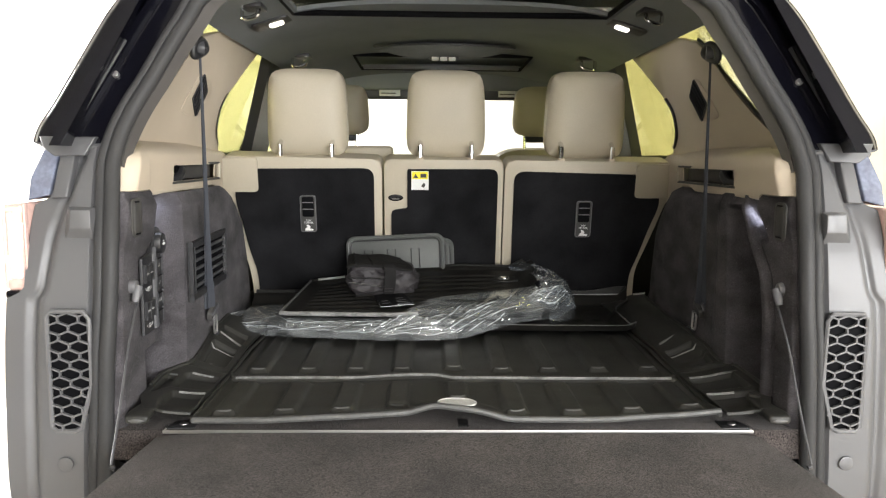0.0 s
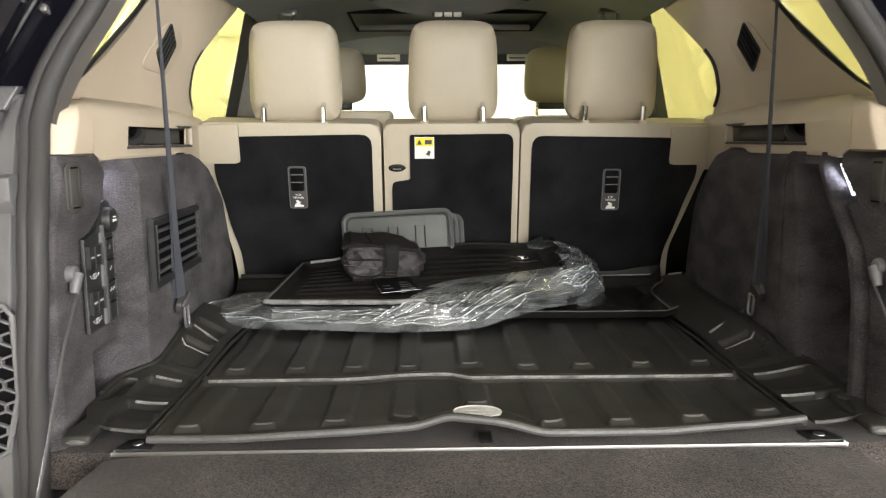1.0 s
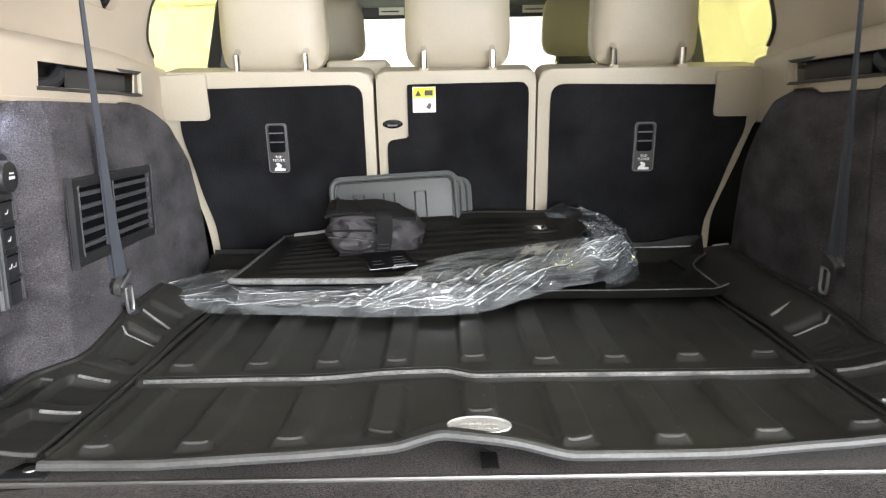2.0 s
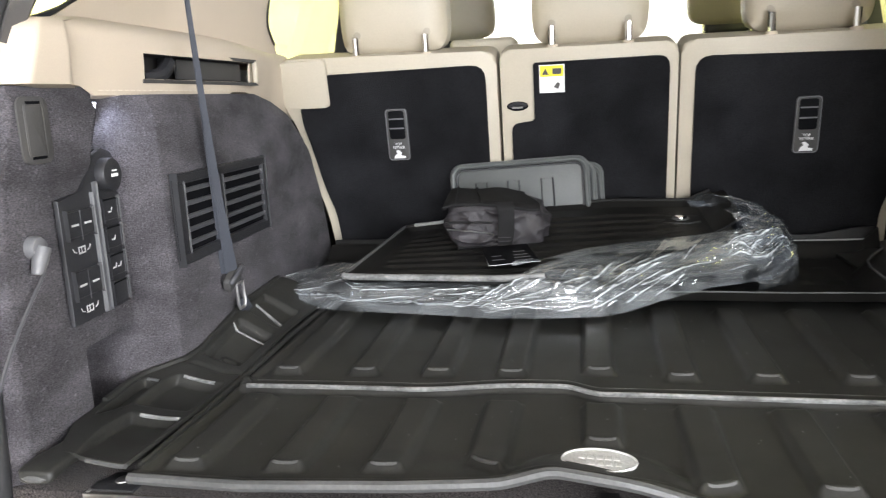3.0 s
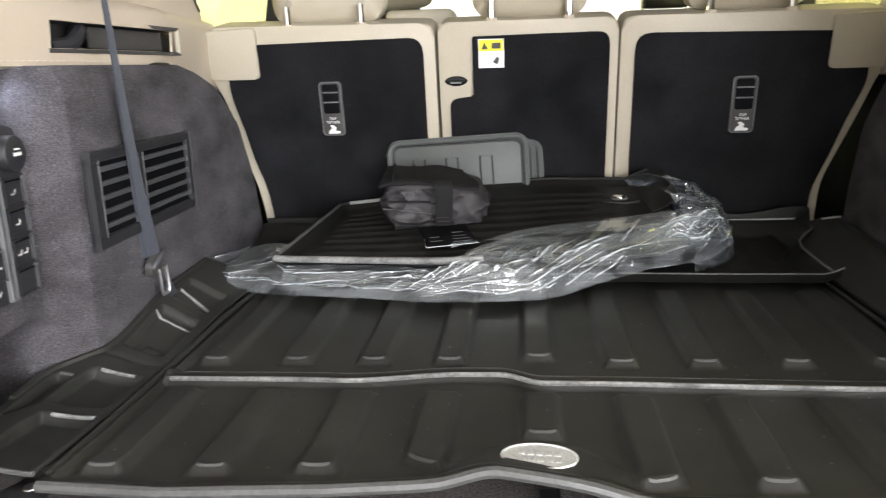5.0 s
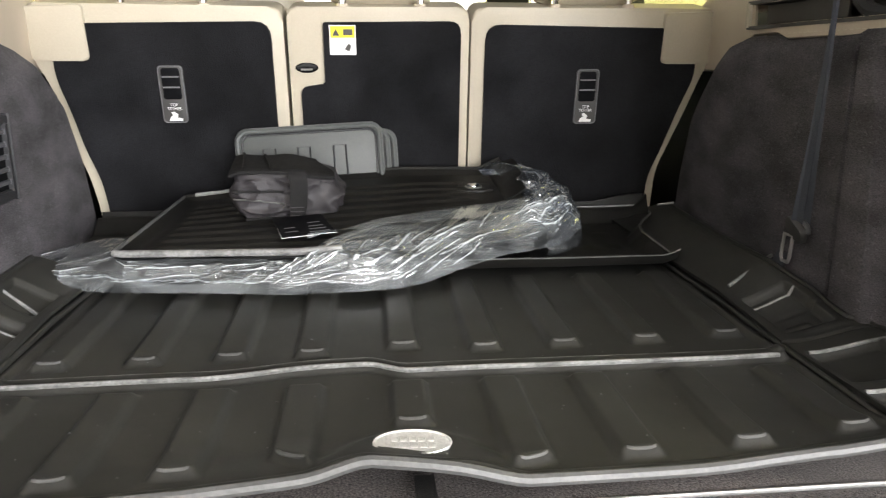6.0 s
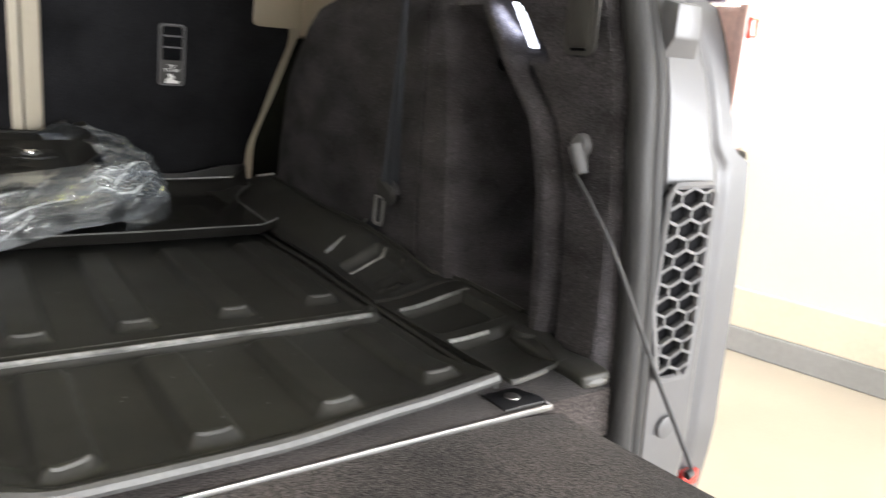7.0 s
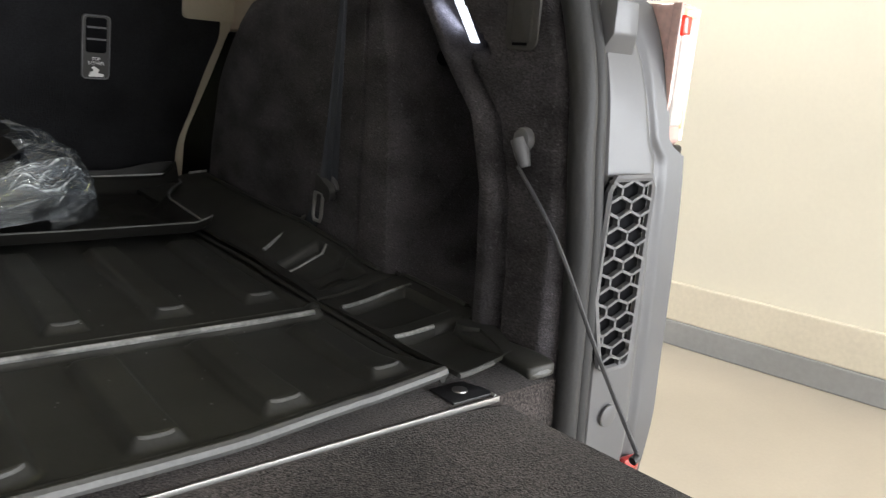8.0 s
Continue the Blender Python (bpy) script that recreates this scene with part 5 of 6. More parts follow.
seat_r = seat("rear_seat", "wide cream leather rear seat with a black felt back", 0.185, 0.725,
              rounded([(0.186, 0.508), (0.186, 0.03), (0.632, 0.03), (0.632, 0.082), (0.632, 0.145), (0.657, 0.212), (0.682, 0.280), (0.712, 0.37), (0.728, 0.395), (0.728, 0.506)], [0.03, 0.01, 0.01, 0.02, 0.03, 0.03, 0.03, 0.03, 0.01, 0.02]),
              rounded([(0.216, 0.474), (0.216, 0.035), (0.611, 0.035), (0.611, 0.09), (0.613, 0.135), (0.637, 0.200), (0.664, 0.290), (0.694, 0.37), (0.675, 0.465)], [0.035, 0.01, 0.005, 0.02, 0.03, 0.03, 0.03, 0.03, 0.004]),
              rounded([(0.608, 0.498), (0.608, 0.392), (0.730, 0.392), (0.732, 0.502)], [0.008, 0.012, 0.012, 0.01]), 0.449)
tether_plate(seat_r, 0.447, 0.318, 0.0)
for ob, a, b in ((seat_l, -0.73, -0.21), (seat_c, -0.20, 0.18), (seat_r, 0.19, 0.73)):
    part("cushion", box((max(a, -0.60) + 0.01, 1.22, 0.0), (min(b, 0.60) - 0.01, 1.62, 0.16), 0.04, 4), M_BEIGE, ob)
    part("seat_base", box((a + 0.05, 1.24, -0.25), (b - 0.05, 1.55, 0.01), 0.01), M_BLACKPLASTIC, ob)

# ---- front seats ----
for s, side in SIDES:
    ob = thing("front_seat", "beige leather front seat with a padded headrest", "car seat", (s * 0.46, 2.15, -0.25), "front seats")
    m = basis((s * 0.46, 2.16, 0.25), (1, 0, 0), (0, -0.16, 1))
    part("backrest", cushion(0.52, 0.62, 0.16, m, 10, 4.5, 0.06, 0.3), M_BEIGE, ob, "beige leather backrest", 60)
    pad = part("headrest", cushion(0.26, 0.225, 0.12, basis((s * 0.462, 2.10, 0.725), (1, 0, 0), (0, -0.08, 1)), 10, 4.5, 0.05, 0.3), M_BEIGE, ob, "beige leather headrest", 60)
    part("post_cover", box((s * 0.46 - 0.07, 2.09, 0.585), (s * 0.46 + 0.07, 2.13, 0.625), 0.008), M_BLACKPLASTIC, pad, "black headrest post cover")
    for dx in (-0.075, 0.075):
        part("post", tube([(s * 0.46 + dx, 2.11, 0.53), (s * 0.46 + dx, 2.11, 0.63)], 0.007, 10), M_CHROME, pad)
    part("cushion", box((s * 0.46 - 0.26, 2.12, -0.08), (s * 0.46 + 0.26, 2.66, 0.06), 0.04, 4), M_BEIGE, ob)
    part("seat_base", box((s * 0.46 - 0.2, 2.2, -0.25), (s * 0.46 + 0.2, 2.6, -0.07), 0.01), M_BLACKPLASTIC, ob)
part("top_bolster", box((-0.352, 1.255, 0.40), (-0.185, 1.36, 0.552), 0.014, 3), M_BEIGE, seat_l, "cream padded bolster")

# ---- rubber boot mat ----
# ribs of the tray: place across it, start of the rear and of the front row
RIBS = [(-0.458, 0.036, 0.335), (-0.341, 0.037, 0.339), (-0.230, 0.039, 0.341), (-0.123, 0.054, 0.344), (0.0, 0.134, 0.360), (0.112, 0.036, 0.343), (0.223, 0.043, 0.345), (0.342, 0.050, 0.349), (0.464, 0.064, 0.358)]


def smooth_box(v, a, b, soft):
    return ease(a - soft, a + soft, v) * (1 - ease(b - soft, b + soft, v))


def front_edge(x):
    return ramp(x, (-0.52, 0.010), (-0.37, -0.001), (-0.21, 0.001), (-0.13, 0.008), (-0.05, 0.018), (0.02, 0.011), (0.10, 0.008), (0.27, 0.013), (0.40, 0.024), (0.52, 0.030))


def front_lift(x):
    return ramp(x, (-0.52, 0.014), (-0.37, 0.018), (-0.20, 0.025), (-0.05, 0.031), (0.02, 0.025), (0.10, 0.017), (0.30, 0.015), (0.42, 0.019), (0.52, 0.027))


def ridge_y(x):
    return 0.269 + 0.027 * ease(-0.26, -0.10, x) * (1 - ease(-0.052, 0.005, x)) + 0.002 * math.sin(x * 14)


def mat_z(x, y):
    e = front_edge(x)
    z = 0.013 + (front_lift(x) - 0.012) * (1 - ease(e, e + 0.10, y)) + 0.012 * ease(0.4, 1.0, y)
    for r, near, far in RIBS:
        if abs(x - r) < 0.05:
            w = smooth_box(x, r - 0.0220, r + 0.0220, 0.0050)
            slant = 0.9 * (r - x) if r == -0.123 else (0.4 * (x - r) if r == 0.112 else 0.0)
            z += 0.0105 * w * (smooth_box(y, near + slant, 0.242, 0.008) + smooth_box(y, far, 0.66, 0.008))
    rim = max(1 - ease(e + 0.004, e + 0.020, y), 1 - ease(0.0, 0.012, abs(abs(x) - 0.503)))
    z += 0.006 * rim
    ry = ridge_y(x)
    z += 0.010 * smooth_box(y, ry - 0.006, ry + 0.006, 0.004) * (1 - ease(0.497, 0.503, abs(x)))
    z += 0.006 * smooth_box(y, ry + 0.014, ry + 0.030, 0.004)
    z -= 0.006 * smooth_box(y, ry + 0.0335, ry + 0.0365, 0.002)
    # mound round the badge
    d = math.hypot((x + 0.005) / (0.072 + 0.6 * max(0.0, 0.07 - y)), (y - 0.058) / 0.060)
    z += 0.010 * (1 - ease(0.75, 1.25, d))
    z += 0.0012 * noise.noise((x * 6, y * 6, 0.3))
    return z


boot_mat = thing("boot_mat", "black moulded rubber boot mat with raised ribs", "boot mat", (0, 0.3, 0.0))
N = 300
bm = grid(lambda x, k: Vector((x, lerp(front_edge(x), 1.04, k), mat_z(x, lerp(front_edge(x), 1.04, k)))), steps(-0.509, 0.509, N), [v ** 1.15 for v in steps(0, 1, 300)])
part("centre_tray", bm, M_RUBBER, boot_mat, "ribbed black rubber tray", 60)
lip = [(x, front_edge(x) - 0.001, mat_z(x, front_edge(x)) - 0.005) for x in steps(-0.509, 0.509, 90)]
part("front_lip", tube(lip, 0.0062, 8), M_RUBBEREDGE, boot_mat, "pale grey front lip")
# pale tubes paint the highlights of the cross rib and fold line
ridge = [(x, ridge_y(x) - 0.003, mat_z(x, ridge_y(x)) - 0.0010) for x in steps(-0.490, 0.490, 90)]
part("cross_rib", tube(ridge, 0.0035, 6), M_PALEEDGE, boot_mat, "raised rib with a painted pale highlight")
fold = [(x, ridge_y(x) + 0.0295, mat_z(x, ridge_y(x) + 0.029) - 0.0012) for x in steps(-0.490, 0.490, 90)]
part("fold_edge", tube(fold, 0.0024, 6), M_PALEEDGE, boot_mat, "painted pale highlight along the fold line")
# pale tubes painting the shine on the ribs' front ends
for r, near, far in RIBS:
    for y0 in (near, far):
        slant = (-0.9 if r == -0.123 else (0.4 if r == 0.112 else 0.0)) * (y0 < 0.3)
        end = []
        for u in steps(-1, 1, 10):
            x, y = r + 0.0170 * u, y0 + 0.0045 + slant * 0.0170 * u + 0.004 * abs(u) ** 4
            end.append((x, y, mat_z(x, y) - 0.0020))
        part("rib_end", tube(end, [0.0012] + [0.0028] * 9 + [0.0012], 6), M_RUBBEREDGE, boot_mat, "rib end with a painted pale shine")
# metal badge, lettering left as plain relief bars
m = basis((-0.005, 0.062, mat_z(-0.005, 0.062) + 0.0005), (1, -0.08, 0), (0.08, 1, 0.02))
oval = [(0.038 * math.cos(a), 0.0235 * math.sin(a)) for a in steps(0, 2 * math.pi, 36)[:-1]]
badge = part("badge", prism(oval, 0.003, m, 0.0015), M_ALLOY, boot_mat, "oval cast metal badge")
part("badge_rim", tube([m @ Vector((x, y, 0.003)) for x, y in oval], 0.0014, 6, True), M_ALLOY, badge)
for row, z0 in ((0, 0.0055), (1, -0.0065)):
    for k in range(5):
        a = -0.021 + k * 0.009 + row * 0.002
        part("relief_bar", box((a, z0 - 0.004, 0.003), (a + 0.0062, z0 + 0.004, 0.0036), 0.0004, m=m), M_ALLOY, badge)


def wing_outer(y):
    return ramp(y, (-0.02, 0.600), (0.03, 0.622), (0.10, 0.642), (0.18, 0.655), (0.30, 0.652), (0.34, 0.640), (0.50, 0.618), (0.72, 0.618), (1.03, 0.64))


def wing_inner(y):
    return ramp(y, (0.0, 0.513), (0.30, 0.517), (0.5, 0.520), (0.62, 0.512), (1.03, 0.50))


def wing_z(u, y, s):
    z = lerp(ramp(y, (0.0, 0.032), (0.30, 0.023), (0.55, 0.036), (1.0, 0.05)), ramp(y, (0.0, 0.036), (0.18, 0.038), (0.34, 0.044), (0.52, 0.072), (1.0, 0.078)), ease(0.1, 1.0, u))
    deep = ease(0.0, 0.09, y) * smooth_box(y, -0.05, 0.136, 0.004) * smooth_box(u, 0.05, ramp(y, (0.0, 0.78), (0.15, 0.56)) if s < 0 else 0.80, 0.018)
    deep += smooth_box(y, 0.168, 0.262, 0.005) * smooth_box(u, 0.07, 0.66 if s < 0 else 0.80, 0.018)
    deep += (0.9 if s < 0 else 0.0) * smooth_box(y, ramp(u, (0.5, 0.20), (0.9, 0.125)), 0.238, 0.005) * smooth_box(u, 0.72, 0.90, 0.018)
    deep += smooth_box(y, 0.338, 0.462, 0.005) * smooth_box(u, 0.18, 0.82, 0.022)
    deep += (0.8 if s < 0 else 0.0) * smooth_box(y, 0.50, 0.58, 0.005) * smooth_box(u, 0.2, 0.85, 0.022)
    z -= 0.013 * deep
    z += 0.004 * smooth_box(y, 0.350, 0.362, 0.004) * smooth_box(u, 0.34, 0.62, 0.05)
    z -= 0.006 * smooth_box(y, 0.3035, 0.3065, 0.002)
    return z


for s, side in SIDES:
    # left wing stops early: the darker flap paints the shaded strip behind it
    us, vs = steps(0, 1, 60), steps(0.012, 1.03 if s > 0 else 0.70, 260 if s > 0 else 170)

    def outer(y, s=s):
        return min(wing_outer(y), (left_x if s < 0 else right_x)(y, 0.13) - 0.002, ramp(y, (0.012, 0.596), (0.05, 0.618), (0.10, 0.640), (0.18, 0.66)))

    def wing(u, y, s=s):
        y = y + 0.012 * u * (1 - ease(0.012, 0.05, y))
        return Vector((s * lerp(wing_inner(y), outer(y), u), y, wing_z(u, y, s)))
    part("side_wing", grid(wing, us, vs, thick=0.005), M_RUBBER, boot_mat, "black rubber side wing with pockets", 60)
    rim = [wing(0.985, y) + Vector((0, 0, 0.001)) for y in steps(0.16, 1.02 if s > 0 else 0.69, 60)]
    part("wing_rim", tube(rim, 0.0045, 6), M_RUBBER, boot_mat)
    # flat tongue beside the strip's end
    path = curve_points([(s * 0.603, -0.0215, 0.026), (s * 0.603, -0.018, 0.027), (s * 0.604, -0.010, 0.0285), (s * 0.605, 0.010, 0.029), (s * 0.606, 0.05, 0.027), (s * 0.608, 0.09, 0.025), (s * 0.610, 0.12, 0.022)], 4)
    k = len(path) - 1

    def finger(q, i):
        r = ramp(i / k, (0, 0.010), (0.10, 0.0185), (0.22, 0.0215), (0.5, 0.0225), (1, 0.012))
        c, d = math.cos(q), math.sin(q)
        return path[int(i)] + Vector((r * math.copysign(abs(c) ** 0.5, c), 0, ramp(i / k, (0, 0.004), (0.12, 0.0075), (1, 0.0075)) * math.copysign(abs(d) ** 0.5, d)))
    bm = grid(finger, steps(0, 2 * math.pi, 24), list(range(k + 1)))
    bmesh.ops.remove_doubles(bm, verts=bm.verts, dist=0.0002)
    bmesh.ops.holes_fill(bm, edges=bm.edges, sides=30)
    part("wing_finger", bm, M_RUBBER, boot_mat, "flat rounded rubber tongue", 60)
    part("tip_edge", tube([(s * (0.603 + dx), -0.0185 + 14.0 * dx * dx, 0.0255) for dx in steps(-0.017, 0.017, 8)], [0.003] + [0.0052] * 7 + [0.003], 8), M_RUBBEREDGE, boot_mat, "pale grey tongue end")
    edge = [wing(u, 0.012) + Vector((0, -0.001, -0.003)) for u in steps(0.0, 0.62, 10)]
    part("plate_edge", tube(edge, 0.0028, 6), M_RUBBEREDGE, boot_mat)
    # pale tubes paint the highlights along the pocket edges
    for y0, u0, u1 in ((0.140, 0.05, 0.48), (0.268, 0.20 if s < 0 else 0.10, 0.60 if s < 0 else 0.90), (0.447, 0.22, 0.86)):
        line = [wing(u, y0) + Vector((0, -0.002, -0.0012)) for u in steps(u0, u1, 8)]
        part("pocket_edge", tube(line, 0.0028, 6), M_PALEEDGE, boot_mat)
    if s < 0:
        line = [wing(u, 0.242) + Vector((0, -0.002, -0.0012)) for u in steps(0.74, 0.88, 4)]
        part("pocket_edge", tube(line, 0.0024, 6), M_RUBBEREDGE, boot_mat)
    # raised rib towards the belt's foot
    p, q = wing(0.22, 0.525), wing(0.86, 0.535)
    part("slant_rib", tube([p + Vector((0, -0.01, 0.002)), q + Vector((s * 0.028, 0.020, 0.008))], 0.0030, 6), M_PALEEDGE, boot_mat)
    # groove beside the tray
    part("side_groove", tube([(s * (wing_inner(y) - 0.0045), y, 0.019 + 0.014 * ease(0.3, 0.9, y)) for y in steps(0.03, 1.0, 40)], 0.0042, 6), M_RUBBER, boot_mat)
# folded loading flap of the mat at the seats' foot: a shallow tray with an upturned right end
def flap_right(y):
    return ramp(y, (0.660, 0.492), (0.70, 0.484), (0.75, 0.470), (0.80, 0.468), (0.85, 0.480), (0.90, 0.505), (0.96, 0.545), (1.04, 0.560))


def fold_pt(u, v):
    y = lerp(0.668, 1.035, v)
    w = u * 1.06
    x = lerp(-0.62, flap_right(y), min(w, 1.0)) if w <= 1 else flap_right(y) + (w - 1) * 0.5
    z = 0.036 + 0.006 * ease(0.68, 1.0, y) + 0.030 * ease(0.985, 1.03, y)
    z += 0.028 * (max(0.0, w - 1) / 0.06) ** 1.3 * (0.35 + 0.65 * ease(0.66, 0.78, y))
    z += 0.018 * (1 - ease(0.668, 0.684, y))
    for r in (0.33, 0.385, 0.44):
        z += 0.0035 * smooth_box(x, r - 0.014, r + 0.014, 0.005) * smooth_box(y, 0.78 + 0.1 * (r - 0.33), 0.9, 0.01)
    return Vector((x, y, z + 0.002 * noise.noise((x * 7, y * 7, 2.0))))


U_FOLD = steps(0, 0.5, 30) + steps(0.505, 1.0, 90)
part("fold_flap", grid(fold_pt, U_FOLD, steps(0, 1, 56), thick=0.004), M_MATRUBBER, boot_mat, "black rubber loading flap folded forward", 60)
part("flap_front", grid(lambda u, k: fold_pt(u, 0) + Vector((0, -0.003 + 0.010 * k, -0.018 * k)), steps(0.5, 1.0, 30), [0, 0.5, 1], thick=(0, 0.003, 0)), M_MATRUBBER, boot_mat)
part("flap_edge", tube([fold_pt(u, 0) + Vector((0, -0.002, 0.0)) for u in steps(0.55, 1.0, 24)], 0.0016, 6), M_RUBBEREDGE, boot_mat)
part("curled_edge", tube([fold_pt(1.0, v) for v in steps(0.0, 0.86, 24)], 0.0024, 6), M_RUBBEREDGE, boot_mat)
for x0, x1, z in ((0.30, 0.575, 0.0715), (-0.60, -0.53, 0.052)):
    part("flap_lip", tube([(x, 1.033, z + 0.004 * (x - 0.45) * (x > 0) * 4) for x in steps(x0, x1, 16)], 0.0026, 6), M_PALERUBBER, boot_mat, "pale lip")
part("back_wall", grid(lambda x, k: Vector((x, 1.046 + 0.01 * k, lerp(0.03, 0.080 + 0.016 * ease(0.46, 0.57, x), k))), steps(-0.62, 0.59, 40), [0, 0.5, 1], thick=(0, 0.004, 0)), M_MATRUBBER, boot_mat, "black rubber back wall")
part("wing_mark", tube([(0.600, 0.985, 0.083), (0.640, 0.995, 0.085)], 0.0028, 6), M_PALERUBBER, boot_mat)

# ---- floor mats in their bag ----
def stack_front(u):
    return ramp(u, (0.0, 0.637), (0.02, 0.628), (0.2, 0.612), (0.40, 0.598), (0.6, 0.622), (0.8, 0.675), (1.0, 0.735))


def stack_z(u, v):
    """Top of the mat: u from its left to its right end, v from the front to the back."""
    back = ramp(u, (0.0, 0.102), (0.12, 0.110), (0.45, 0.148), (0.7, 0.156), (1.0, 0.152))
    return lerp(lerp(0.083, 0.092, u), back, v)


def stack_xy(u, v):
    return lerp(lerp(-0.462, 0.285, u), lerp(-0.440, 0.250, u), v), lerp(stack_front(u), 1.045, v)


def mat_height(x, y):
    u = min(max((x + 0.455) / 0.72, 0.0), 1.0)
    v = (y - stack_front(u)) / (1.045 - stack_front(u))
    return stack_z(u, v) + 0.008 if 0 <= v <= 1 else 0.0


floor_mat = thing("floor_mat", "black ribbed rubber floor mat lying on a plastic bag", "floor mat", (-0.1, 0.85, 0.08))


def mat_top(u, v):
    x, y = stack_xy(u, v)
    z = stack_z(u, v)
    rim = max(1 - ease(0.0, 0.035, u), ease(0.965, 1.0, u), 1 - ease(0.0, 0.05, v), ease(0.95, 1.0, v))
    z += 0.010 * rim
    z += 0.022 * ease(0.93, 1.0, u) * ease(0.72, 0.97, v)
    for k in range(8):
        r = 0.14 + k * 0.095
        z += 0.0045 * smooth_box(v, r - 0.012, r + 0.012, 0.010) * smooth_box(u, 0.07, 0.86, 0.02)
    return Vector((x, y, z))


part("mat_sheet", grid(mat_top, steps(0, 1, 120), steps(0, 1, 110), thick=0.005), M_MATRUBBER, floor_mat, "ribbed black rubber sheet", 60)
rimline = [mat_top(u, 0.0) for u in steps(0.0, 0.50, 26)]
part("mat_edge", tube([p + Vector((0, -0.001, -0.001)) for p in rimline], 0.0062, 8), M_PALEEDGE, floor_mat, "pale grey rim")
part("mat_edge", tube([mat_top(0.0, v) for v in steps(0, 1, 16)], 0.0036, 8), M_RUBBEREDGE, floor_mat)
part("mat_edge", tube([mat_top(u, 1.0) + Vector((0, -0.003, 0.002)) for u in steps(0.035, 0.16, 8)], 0.0042, 8), M_PALERUBBER, floor_mat, "pale rim")
part("mat_edge", tube([mat_top(u, 1.0) for u in steps(0.0, 1.0, 30)], 0.0045, 8), M_MATRUBBER, floor_mat)
p = mat_top(0.885, 0.72)
boss = part("stud_boss", prism([(-0.036, -0.020), (0.010, -0.030), (0.040, -0.018), (0.036, 0.022), (-0.030, 0.026)], 0.006, basis(p + Vector((0, 0, -0.003)), (1, 0, 0.02), (0, 1, 0.15)), 0.003), M_MATRUBBER, floor_mat, "raised rubber boss")
# curled upright tab at the mat's corner
part("corner_tab", grid(lambda a, b: mat_top(lerp(0.955, 1.0, a), lerp(0.50, 0.98, b)) + Vector((0.020 * a, 0, 0.034 * a * math.sin(math.pi * (0.15 + 0.85 * b)))), steps(0, 1, 8), steps(0, 1, 18), thick=0.004), M_MATRUBBER, floor_mat, "curled rubber tab", 60)
stud = part("fixing_stud", cyl(p + Vector((0, 0, 0.0)), (0, -0.1, 1), 0.018, 0.005, 22, 0.002), M_RUBBEREDGE, floor_mat, "bright fixing stud")
part("stud_cap", cyl(p + Vector((0, 0, 0.004)), (0, -0.1, 1), 0.0135, 0.004, 18, 0.002), M_CHROME, stud, "chrome cap")

# more mats under the top one, inside the bag
for k in range(2):
    def under(u, v, k=k):
        x, y = stack_xy(u, v)
        x = lerp(-0.47, 0.27, u) + 0.008 * k
        return Vector((x, lerp(0.670, 1.03, v) + 0.10 * u * u * (1 - v) - 0.006 * k, 0.056 + 0.014 * k + 0.02 * v * u))
    lower = tagged(finish("floor_mat", grid(under, steps(0, 1, 30), steps(0, 1, 20), thick=0.006), M_MATRUBBER), "black rubber floor mat packed inside a clear bag", "floor mat", "packed floor mats")
bag = thing("plastic_bag", "crumpled clear polythene bag round the floor mats", "plastic bag", (0, 0.8, 0.05))


def bag_low(u):
    """Front foot of the bag along its length."""
    x = lerp(-0.655, 0.386, u)
    return Vector((x, ramp(x, (-0.655, 0.745), (-0.557, 0.632), (-0.455, 0.600), (-0.315, 0.584), (-0.175, 0.560), (-0.085, 0.562), (0.008, 0.576), (0.109, 0.638), (0.217, 0.682), (0.312, 0.733), (0.386, 0.861)), ramp(x, (0.05, 0.034), (0.20, 0.060))))


def bag_top(x):
    """Rear edge of the film: beside the mat, tucked under its rim, then lying over it."""
    return ramp(x, (-0.655, 0.752), (-0.60, 0.775), (-0.53, 0.795), (-0.475, 0.770), (-0.46, 0.70), (-0.44, 0.650), (-0.30, 0.632), (-0.17, 0.610), (-0.143, 0.620), (-0.097, 0.655), (-0.016, 0.712), (0.074, 0.750), (0.178, 0.772), (0.273, 0.795), (0.33, 0.84), (0.386, 0.875))


def creases(a, b, seed, wild):
    """Folds of crumpled film: flat facets between thin sharp ridges. a, b: places along and across the sheet; wild: 0 long slanting folds, 1 crossing ones."""
    h = 0.0
    for folds, amount, turn, sharp, calm, rough in ((11, 0.0085, 0.30, 1.1, 0.9, 1.0), (24, 0.0055, 0.22, 2.2, 1.0, 0.6), (13, 0.0080, -0.55, 1.4, 0.15, 1.0), (42, 0.0034, 0.36, 2.8, 1.0, 0.5), (19, 0.0060, 1.05, 2.0, 0.1, 1.0), (16, 0.0060, 0.80, 2.6, 0.8, 0.8), (58, 0.0022, -0.2, 2.6, 0.25, 0.5), (80, 0.0012, 0.62, 2.4, 0.3, 0.4)):
        p, q = a * math.cos(turn) + b * math.sin(turn), b * math.cos(turn) - a * math.sin(turn)
        w = q * folds + (0.9 + 0.9 * wild) * noise.noise((p * 3.2, q * 8, seed + folds))
        patch = ease(0.0, 0.22, noise.noise((p * 7, q * 20, seed + 2 * folds)))
        h += amount * lerp(calm, rough, wild) * patch * max(0.0, 1 - abs(w - math.floor(w) - 0.5) * 2 * sharp)
    return h


